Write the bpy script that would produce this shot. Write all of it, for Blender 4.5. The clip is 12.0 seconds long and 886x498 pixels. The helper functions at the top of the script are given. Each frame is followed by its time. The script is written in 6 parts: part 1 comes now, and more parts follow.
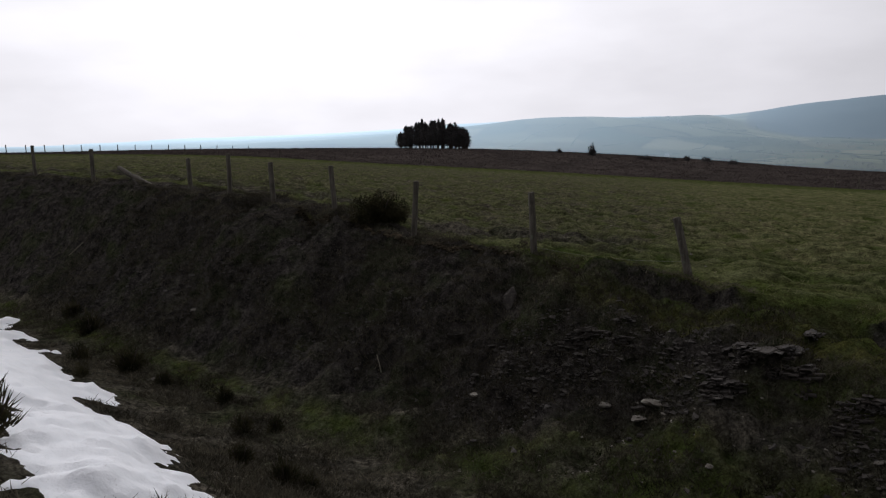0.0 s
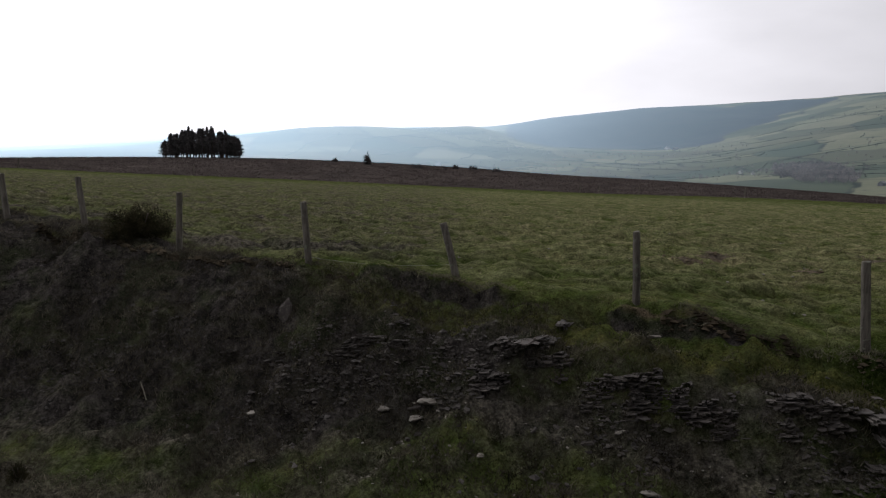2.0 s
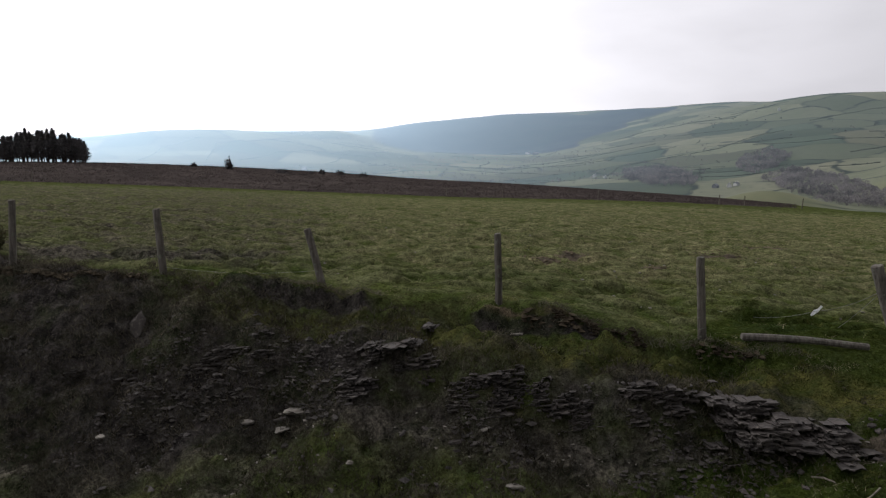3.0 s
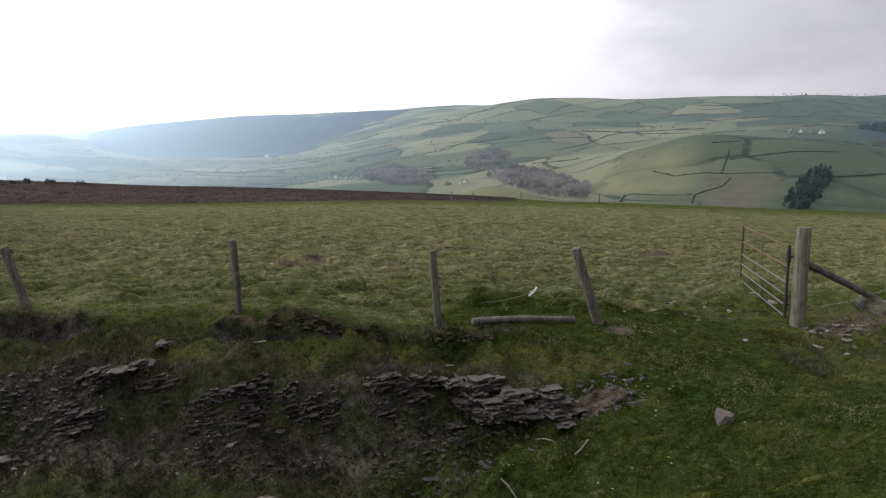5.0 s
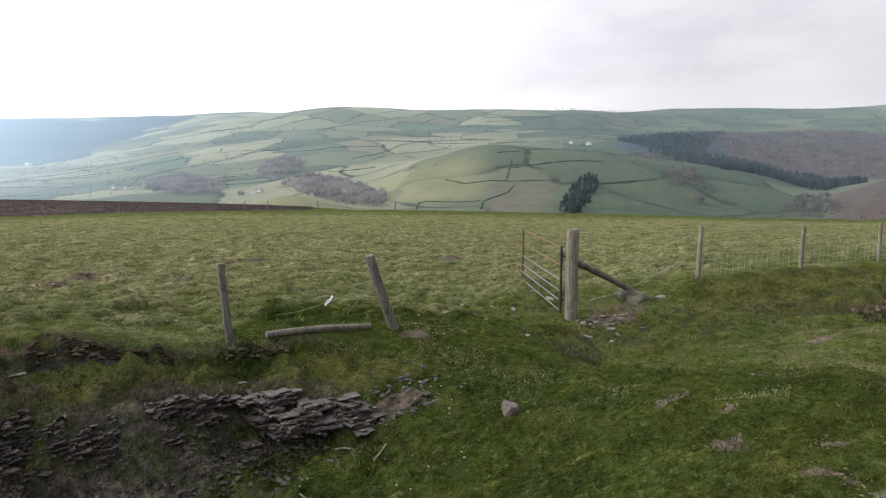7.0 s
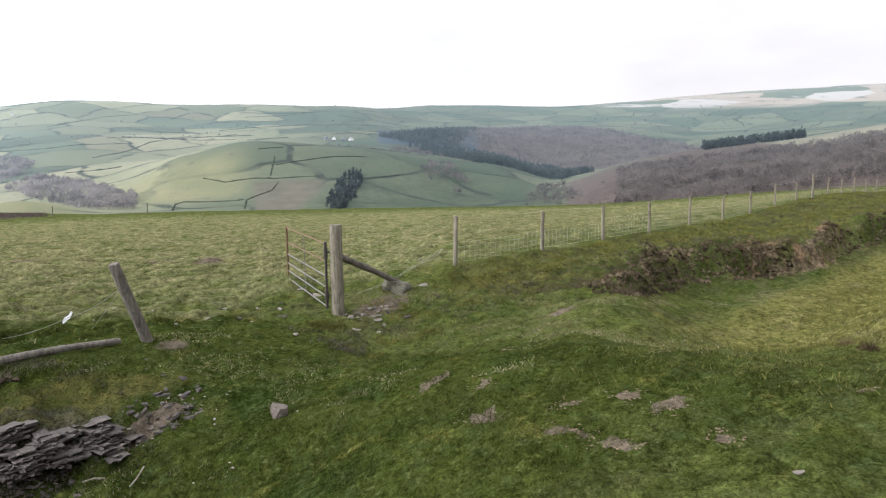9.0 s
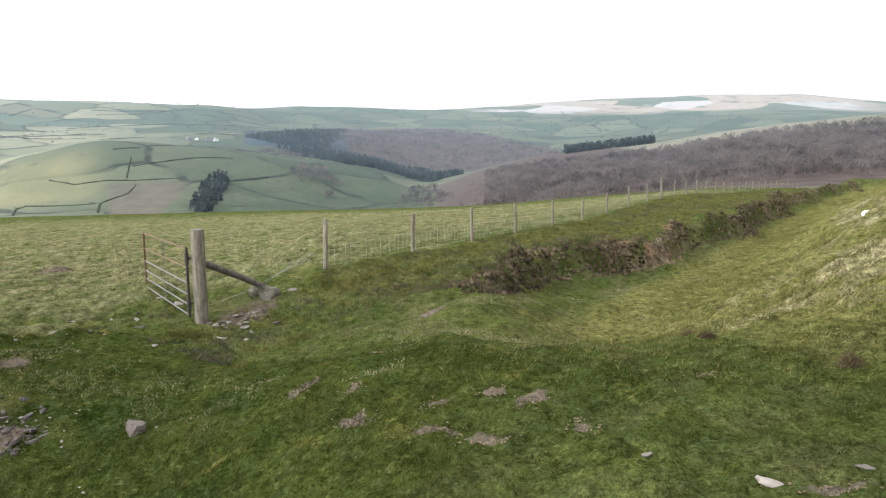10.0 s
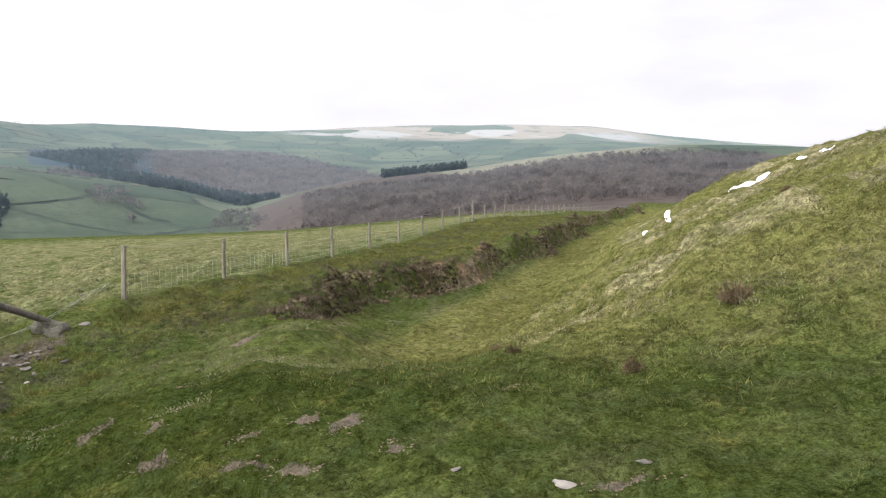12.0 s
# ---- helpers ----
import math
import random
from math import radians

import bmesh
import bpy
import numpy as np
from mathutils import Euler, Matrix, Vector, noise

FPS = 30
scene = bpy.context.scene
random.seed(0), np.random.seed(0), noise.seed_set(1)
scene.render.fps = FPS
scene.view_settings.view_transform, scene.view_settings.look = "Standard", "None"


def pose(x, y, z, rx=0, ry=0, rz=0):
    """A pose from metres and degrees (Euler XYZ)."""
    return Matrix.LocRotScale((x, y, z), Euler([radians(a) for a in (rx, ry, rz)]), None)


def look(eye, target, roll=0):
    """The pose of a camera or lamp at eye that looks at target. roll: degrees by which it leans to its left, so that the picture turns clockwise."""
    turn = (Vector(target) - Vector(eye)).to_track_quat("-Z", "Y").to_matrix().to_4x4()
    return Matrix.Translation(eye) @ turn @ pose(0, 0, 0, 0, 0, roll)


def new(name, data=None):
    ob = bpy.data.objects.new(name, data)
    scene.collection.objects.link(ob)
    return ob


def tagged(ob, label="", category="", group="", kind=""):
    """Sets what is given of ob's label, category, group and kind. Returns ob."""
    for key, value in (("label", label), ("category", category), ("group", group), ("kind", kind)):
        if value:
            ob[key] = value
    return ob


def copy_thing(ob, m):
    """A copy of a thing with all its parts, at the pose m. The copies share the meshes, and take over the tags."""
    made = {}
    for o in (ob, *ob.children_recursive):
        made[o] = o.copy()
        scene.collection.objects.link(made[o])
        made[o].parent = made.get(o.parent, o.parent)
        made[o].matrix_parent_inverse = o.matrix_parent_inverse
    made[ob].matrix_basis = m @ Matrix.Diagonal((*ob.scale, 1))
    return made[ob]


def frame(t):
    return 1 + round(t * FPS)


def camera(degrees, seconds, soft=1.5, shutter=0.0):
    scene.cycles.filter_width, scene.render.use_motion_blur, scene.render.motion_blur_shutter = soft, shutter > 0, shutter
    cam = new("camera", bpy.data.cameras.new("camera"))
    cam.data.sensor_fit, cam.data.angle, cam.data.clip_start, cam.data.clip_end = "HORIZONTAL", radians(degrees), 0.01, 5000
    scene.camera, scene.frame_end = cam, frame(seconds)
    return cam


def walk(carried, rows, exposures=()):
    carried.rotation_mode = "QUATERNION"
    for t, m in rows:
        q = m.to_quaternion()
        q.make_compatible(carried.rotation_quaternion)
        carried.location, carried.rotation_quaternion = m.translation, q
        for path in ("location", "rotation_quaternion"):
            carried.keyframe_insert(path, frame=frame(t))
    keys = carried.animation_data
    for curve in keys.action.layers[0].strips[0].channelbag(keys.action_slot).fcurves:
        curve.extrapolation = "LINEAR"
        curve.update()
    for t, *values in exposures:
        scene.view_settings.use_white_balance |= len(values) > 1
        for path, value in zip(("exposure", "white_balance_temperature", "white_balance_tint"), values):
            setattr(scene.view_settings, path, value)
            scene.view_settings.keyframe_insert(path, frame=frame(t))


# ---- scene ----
cam = camera(65.2, 12.0, soft=1.2)
EYE, ARM = 1.6, 0.26
# seconds, bearing (degrees clockwise from +y), pitch, roll: held at arm's length, turning on the spot
ROWS = [
    (0.0, 0.00, -9.74, -0.46),
    (0.5, 4.89, -9.68, -0.03),
    (1.0, 9.71, -9.62, 0.21),
    (1.5, 14.45, -9.29, 0.32),
    (2.0, 18.26, -9.06, 0.05),
    (2.5, 22.10, -8.73, -0.06),
    (3.0, 29.16, -8.65, 0.36),
    (3.5, 35.50, -8.61, 0.22),
    (3.7, 37.37, -8.78, 0.36),
    (5.3, 53.06, -8.36, -0.23),
    (5.5, 54.96, -8.31, -0.06),
    (6.0, 59.26, -8.32, -0.13),
    (6.5, 63.19, -8.34, -0.14),
    (6.7, 64.60, -8.10, -0.05),
    (8.3, 77.82, -7.95, -0.31),
    (8.5, 79.85, -8.04, -0.52),
    (9.0, 85.87, -8.25, -0.61),
    (9.5, 91.50, -8.29, -0.45),
    (10.0, 96.44, -8.12, -0.11),
    (10.5, 101.12, -7.60, -0.03),
    (11.0, 105.34, -7.09, 0.30),
    (11.5, 108.46, -6.64, 0.26),
    (12.0, 111.39, -6.12, 0.56),
]


def ahead(bearing, pitch):
    b, p = radians(bearing), radians(pitch)
    return Vector((math.sin(b) * math.cos(p), math.cos(b) * math.cos(p), math.sin(p)))


def held(bearing, pitch, roll):
    eye = ahead(bearing, 0) * ARM + Vector((0, 0, EYE))
    return look(eye, eye + ahead(bearing, pitch), roll)


EXPOSURES = [(0.0, -3.02), (1.5, -2.58), (3.5, -2.11), (6.0, -1.30), (8.5, -0.75), (10.0, -0.52), (12.0, -0.60)]
walk(cam, [(t, held(b, p, r)) for t, b, p, r in ROWS], EXPOSURES)

# ---- sky and sun ----
SUN_BEARING, SUN_HEIGHT = -12.0, 32.0


def make_world():
    world = bpy.data.worlds.new("sky")
    scene.world = world
    world.use_nodes = True
    nt = world.node_tree
    nt.nodes.clear()
    out = nt.nodes.new("ShaderNodeOutputWorld")
    bg = nt.nodes.new("ShaderNodeBackground")
    sky = nt.nodes.new("ShaderNodeTexSky")
    sky.sky_type = "NISHITA"
    sky.sun_disc = False
    sky.sun_elevation = radians(SUN_HEIGHT)
    sky.sun_rotation = radians(SUN_BEARING)
    sky.air_density, sky.dust_density = 1.0, 1.0
    cloud = nt.nodes.new("ShaderNodeMix")
    cloud.data_type = "RGBA"
    cloud.blend_type = "MULTIPLY"
    cloud.inputs[0].default_value = 1.0
    cloud.inputs[7].default_value = (0.995, 0.982, 1.05, 1)
    noise_tex = nt.nodes.new("ShaderNodeTexNoise")
    noise_tex.inputs["Scale"].default_value = 2.6
    noise_tex.inputs["Detail"].default_value = 7
    noise_tex.inputs["Roughness"].default_value = 0.55
    coord = nt.nodes.new("ShaderNodeTexCoord")
    stretch = nt.nodes.new("ShaderNodeMapping")
    stretch.inputs["Scale"].default_value = (1, 1, 3.2)
    stretch.inputs["Location"].default_value = (0.4, 0.15, 0.3)
    nt.links.new(coord.outputs["Generated"], stretch.inputs["Vector"])
    nt.links.new(stretch.outputs[0], noise_tex.inputs["Vector"])
    ramp = nt.nodes.new("ShaderNodeValToRGB")
    ramp.color_ramp.elements[0].position = 0.22
    ramp.color_ramp.elements[0].color = (0.80, 0.80, 0.80, 1)
    ramp.color_ramp.elements[1].position = 0.36
    ramp.color_ramp.elements[1].color = (1, 1, 1, 1)
    mix = nt.nodes.new("ShaderNodeMix")
    mix.data_type = "RGBA"
    # thin cloud, lit through by the sun behind it
    d = ahead(SUN_BEARING, SUN_HEIGHT)
    dot = nt.nodes.new("ShaderNodeVectorMath")
    dot.operation = "DOT_PRODUCT"
    dot.inputs[1].default_value = d
    nt.links.new(coord.outputs["Generated"], dot.inputs[0])
    glow = nt.nodes.new("ShaderNodeMapRange")
    glow.inputs["From Min"].default_value, glow.inputs["From Max"].default_value = -0.60, 1.0
    glow.inputs["To Min"].default_value, glow.inputs["To Max"].default_value = 0.0, 1.0
    nt.links.new(dot.outputs["Value"], glow.inputs["Value"])
    power = nt.nodes.new("ShaderNodeMath")
    power.operation = "POWER"
    power.inputs[1].default_value = 3.0
    nt.links.new(glow.outputs[0], power.inputs[0])
    lit = nt.nodes.new("ShaderNodeMath")
    lit.operation = "MULTIPLY_ADD"
    lit.inputs[1].default_value, lit.inputs[2].default_value = 57.0, 11.0
    nt.links.new(power.outputs[0], lit.inputs[0])
    puff = nt.nodes.new("ShaderNodeTexNoise")
    puff.inputs["Scale"].default_value = 4.0
    puff.inputs["Detail"].default_value = 6
    nt.links.new(stretch.outputs[0], puff.inputs["Vector"])
    shade = nt.nodes.new("ShaderNodeMapRange")
    shade.inputs["From Min"].default_value, shade.inputs["From Max"].default_value = 0.3, 0.62
    shade.inputs["To Min"].default_value, shade.inputs["To Max"].default_value = 0.92, 1.06
    nt.links.new(puff.outputs["Fac"], shade.inputs["Value"])
    body = nt.nodes.new("ShaderNodeMath")
    body.operation = "MULTIPLY"
    nt.links.new(lit.outputs[0], body.inputs[0])
    nt.links.new(shade.outputs[0], body.inputs[1])
    nt.links.new(body.outputs[0], cloud.inputs[6])
    # the cloud breaks up well away from the sun
    gap = nt.nodes.new("ShaderNodeVectorMath")
    gap.operation = "DOT_PRODUCT"
    gap.inputs[1].default_value = ahead(78, 14)
    nt.links.new(coord.outputs["Generated"], gap.inputs[0])
    torn = nt.nodes.new("ShaderNodeMapRange")
    torn.inputs["From Min"].default_value, torn.inputs["From Max"].default_value = 0.92, 0.985
    torn.inputs["To Min"].default_value, torn.inputs["To Max"].default_value = 0.0, 0.26
    nt.links.new(gap.outputs["Value"], torn.inputs["Value"])
    cover = nt.nodes.new("ShaderNodeMath")
    cover.operation = "SUBTRACT"
    nt.links.new(noise_tex.outputs["Fac"], cover.inputs[0])
    nt.links.new(torn.outputs[0], cover.inputs[1])
    nt.links.new(cover.outputs[0], ramp.inputs[0])
    nt.links.new(ramp.outputs[0], mix.inputs[0])
    nt.links.new(sky.outputs[0], mix.inputs[6])
    nt.links.new(cloud.outputs[2], mix.inputs[7])
    nt.links.new(mix.outputs[2], bg.inputs[0])
    bg.inputs[1].default_value = 0.14
    nt.links.new(bg.outputs[0], out.inputs[0])


make_world()
sun = new("sun", bpy.data.lights.new("sun", "SUN"))
sun.data.energy = 2.6
sun.data.angle = radians(5)
sun.data.color = (1.0, 0.96, 0.90)
sun.matrix_world = look(ahead(SUN_BEARING, SUN_HEIGHT) * 100, (0, 0, 0))

# ---- materials ----


class Nodes:
    """A short way to write node trees."""

    def __init__(self, name, rough=0.9, metal=0.0, spec=0.2):
        self.m = bpy.data.materials.new(name)
        self.m.use_nodes = True
        self.t = self.m.node_tree
        self.b = self.t.nodes["Principled BSDF"]
        self.b.inputs["Roughness"].default_value = rough
        self.b.inputs["Metallic"].default_value = metal
        self.b.inputs["Specular IOR Level"].default_value = spec
        self.p = self.t.nodes.new("ShaderNodeNewGeometry").outputs["Position"]

    def link(self, a, b):
        self.t.links.new(a, b)

    def noise(self, scale, detail=5, rough=0.6, stretch=None):
        n = self.t.nodes.new("ShaderNodeTexNoise")
        n.inputs["Scale"].default_value = scale
        n.inputs["Detail"].default_value = detail
        n.inputs["Roughness"].default_value = rough
        v = self.p
        if stretch:
            mp = self.t.nodes.new("ShaderNodeMapping")
            mp.inputs["Scale"].default_value = stretch
            self.link(v, mp.inputs[0])
            v = mp.outputs[0]
        self.link(v, n.inputs["Vector"])
        return n.outputs["Fac"]

    def ramp(self, fac, a, b, lo=0.35, hi=0.65):
        """A value from 0 to 1, or a blend of two colours, as fac goes from lo to hi."""
        r = self.t.nodes.new("ShaderNodeValToRGB")
        e = r.color_ramp.elements
        e[0].position, e[1].position = lo, hi
        e[0].color, e[1].color = [(*c, 1) if isinstance(c, tuple) else (c, c, c, 1) for c in (a, b)]
        self.link(fac, r.inputs[0])
        return r.outputs[0]

    def mix(self, fac, a, b, mode="MIX"):
        n = self.t.nodes.new("ShaderNodeMix")
        n.data_type = "RGBA"
        n.blend_type = mode
        for s, v in ((0, fac), (6, a), (7, b)):
            if isinstance(v, (int, float)):
                n.inputs[s].default_value = v if s == 0 else (v, v, v, 1)
            elif isinstance(v, tuple):
                n.inputs[s].default_value = (*v, 1)
            else:
                self.link(v, n.inputs[s])
        return n.outputs[2]

    def math(self, op, a, b=0.0):
        n = self.t.nodes.new("ShaderNodeMath")
        n.operation = op
        for i, v in enumerate((a, b)):
            if isinstance(v, (int, float)):
                n.inputs[i].default_value = v
            else:
                self.link(v, n.inputs[i])
        return n.outputs[0]

    def attr(self, name):
        n = self.t.nodes.new("ShaderNodeAttribute")
        n.attribute_name = name
        return n.outputs["Fac"]

    def island(self):
        return self.t.nodes["Geometry"].outputs["Random Per Island"]

    def single(self):
        return self.t.nodes.new("ShaderNodeObjectInfo").outputs["Random"]

    def haze_glow(self, scale=1.0):
        """Distance haze as the surface's own emission: more with distance, and towards the sun."""
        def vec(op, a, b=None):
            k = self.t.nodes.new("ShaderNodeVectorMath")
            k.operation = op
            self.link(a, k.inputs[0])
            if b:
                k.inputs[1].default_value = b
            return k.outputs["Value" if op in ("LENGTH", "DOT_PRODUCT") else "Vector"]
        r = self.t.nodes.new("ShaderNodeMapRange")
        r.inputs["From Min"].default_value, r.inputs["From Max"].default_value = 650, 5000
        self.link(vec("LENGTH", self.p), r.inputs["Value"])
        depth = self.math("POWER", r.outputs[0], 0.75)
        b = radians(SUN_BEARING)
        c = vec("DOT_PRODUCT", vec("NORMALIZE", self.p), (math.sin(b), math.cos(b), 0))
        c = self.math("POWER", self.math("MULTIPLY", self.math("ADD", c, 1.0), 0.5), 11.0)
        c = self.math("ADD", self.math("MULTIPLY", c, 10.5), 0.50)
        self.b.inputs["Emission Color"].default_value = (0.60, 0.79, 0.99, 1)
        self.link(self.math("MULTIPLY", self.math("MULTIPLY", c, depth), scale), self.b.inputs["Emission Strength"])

    def bump(self, h, strength=0.5, dist=0.02):
        n = self.t.nodes.new("ShaderNodeBump")
        n.inputs["Strength"].default_value = strength
        n.inputs["Distance"].default_value = dist
        self.link(h, n.inputs["Height"])
        self.link(n.outputs[0], self.b.inputs["Normal"])

    def done(self, colour):
        if isinstance(colour, tuple):
            self.b.inputs["Base Color"].default_value = (*colour, 1)
        else:
            self.link(colour, self.b.inputs["Base Color"])
        return self.m


def land_material():
    n = Nodes("turf_and_earth", 1.0, 0, 0.0)
    grass = n.mix(n.ramp(n.noise(0.35, 4), 0, 1), (0.036, 0.053, 0.013), (0.066, 0.080, 0.022))
    grass = n.mix(n.ramp(n.noise(1.6, 6), 0, 0.8, 0.46, 0.66), grass, (0.090, 0.088, 0.040))
    lush = n.mix(n.ramp(n.noise(1.1, 5), 0, 1), (0.017, 0.027, 0.006), (0.041, 0.052, 0.012))
    grass = n.mix(n.ramp(n.math("ADD", n.attr("lush"), n.math("MULTIPLY", n.math("SUBTRACT", n.noise(0.9, 5), 0.5), 0.8)), 0, 1, 0.25, 0.75), grass, lush)
    grass = n.mix(n.ramp(n.noise(4.5, 6, 0.8), 0, 0.75, 0.49, 0.64), grass, (0.022, 0.032, 0.012))
    grass = n.mix(n.ramp(n.noise(12, 5, 0.7), 0, 0.7, 0.54, 0.70), grass, (0.080, 0.092, 0.032))
    grass = n.mix(n.ramp(n.noise(1.9, 6, 0.7), 0, 0.6, 0.58, 0.68), grass, (0.104, 0.096, 0.026))
    grass = n.mix(n.math("MULTIPLY", n.attr("warm"), 0.62), grass, n.ramp(n.noise(3.4, 5, 0.7), (0.084, 0.087, 0.024), (0.165, 0.150, 0.056)))
    grass = n.mix(n.ramp(n.attr("tuft"), 0, 0.65, 0.10, 0.6), grass, (0.138, 0.140, 0.070))
    moss = n.mix(n.ramp(n.noise(5, 4), 0, 1), (0.038, 0.045, 0.015), (0.092, 0.087, 0.027))
    moss = n.mix(n.ramp(n.noise(9, 5), 0, 0.8, 0.5, 0.66), moss, (0.020, 0.022, 0.010))
    dead = n.mix(n.ramp(n.noise(3.1, 6), 0, 1), (0.045, 0.042, 0.034), (0.126, 0.112, 0.088))
    dead = n.mix(n.ramp(n.noise(0.9, 5), 0, 0.7, 0.50, 0.66), dead, (0.040, 0.046, 0.022))
    dead = n.mix(n.ramp(n.noise(16, 4), 0, 0.8, 0.45, 0.66), dead, (0.011, 0.010, 0.008))
    earth = n.mix(n.ramp(n.noise(6, 6), 0, 1), (0.020, 0.018, 0.017), (0.064, 0.057, 0.051))
    earth = n.mix(n.ramp(n.noise(1.2, 5), 0, 0.8, 0.5, 0.62), earth, (0.036, 0.040, 0.022))
    earth = n.mix(n.ramp(n.noise(40, 3), 0, 1, 0.60, 0.72), earth, (0.10, 0.088, 0.076))
    heather = n.mix(n.ramp(n.noise(0.12, 6), 0, 1), (0.056, 0.048, 0.045), (0.106, 0.088, 0.080))
    heather = n.mix(n.ramp(n.noise(1.3, 4), 0, 0.6), heather, (0.024, 0.018, 0.016))
    straw = n.mix(n.ramp(n.noise(4.2, 5), 0, 1), (0.118, 0.114, 0.056), (0.212, 0.188, 0.104))
    clay = n.mix(n.ramp(n.noise(5, 6, 0.7), 0, 1), (0.040, 0.032, 0.022), (0.17, 0.132, 0.088))
    clay = n.mix(n.ramp(n.noise(1.1, 4), 0, 1, 0.55, 0.68), clay, (0.17, 0.112, 0.068))
    clay = n.mix(n.ramp(n.noise(2.3, 5), 0, 0.95, 0.44, 0.56), clay, (0.070, 0.074, 0.026))
    c = grass
    edge = n.math("MULTIPLY", n.math("SUBTRACT", n.noise(1.7, 6), 0.5), 0.9)
    for name, colour in (("straw", straw), ("dead", dead), ("moss", moss), ("earth", earth), ("clay", clay), ("heather", heather)):
        w = n.ramp(n.math("ADD", n.attr(name), edge), 0, 1, 0.35, 0.65)
        c = n.mix(w, c, colour)
    c = n.mix(n.ramp(n.noise(2.4, 6, 0.75), 0, 0.42, 0.50, 0.66), c, (0.020, 0.025, 0.011))
    c = n.mix(1.0, c, n.ramp(n.noise(9, 6, 0.8), 0.44, 1.46, 0.38, 0.62), "MULTIPLY")
    c = n.mix(1.0, c, n.ramp(n.noise(38, 5, 0.8), 0.50, 1.45, 0.36, 0.60), "MULTIPLY")
    crumb = n.mix(n.ramp(n.noise(9, 5, 0.7), 0, 1), (0.058, 0.048, 0.036), (0.140, 0.116, 0.090))
    c = n.mix(n.ramp(n.math("ADD", n.attr("bare"), n.math("MULTIPLY", n.math("SUBTRACT", n.noise(6, 6, 0.7), 0.5), 1.3)), 0, 1, 0.45, 0.62), c, crumb)
    past = n.mix(n.ramp(n.noise(0.012, 4), 0, 1), (0.105, 0.135, 0.056), (0.150, 0.170, 0.080))
    past = n.mix(n.ramp(n.noise(0.05, 3), 0, 0.5), past, (0.115, 0.115, 0.060))
    c = n.mix(n.attr("pasture"), c, past)
    relief = n.math("ADD", n.noise(9, 6, 0.8), n.math("MULTIPLY", n.noise(60, 4, 0.7), 0.5))
    n.bump(relief, 1.0, 0.04)
    return n.done(c)


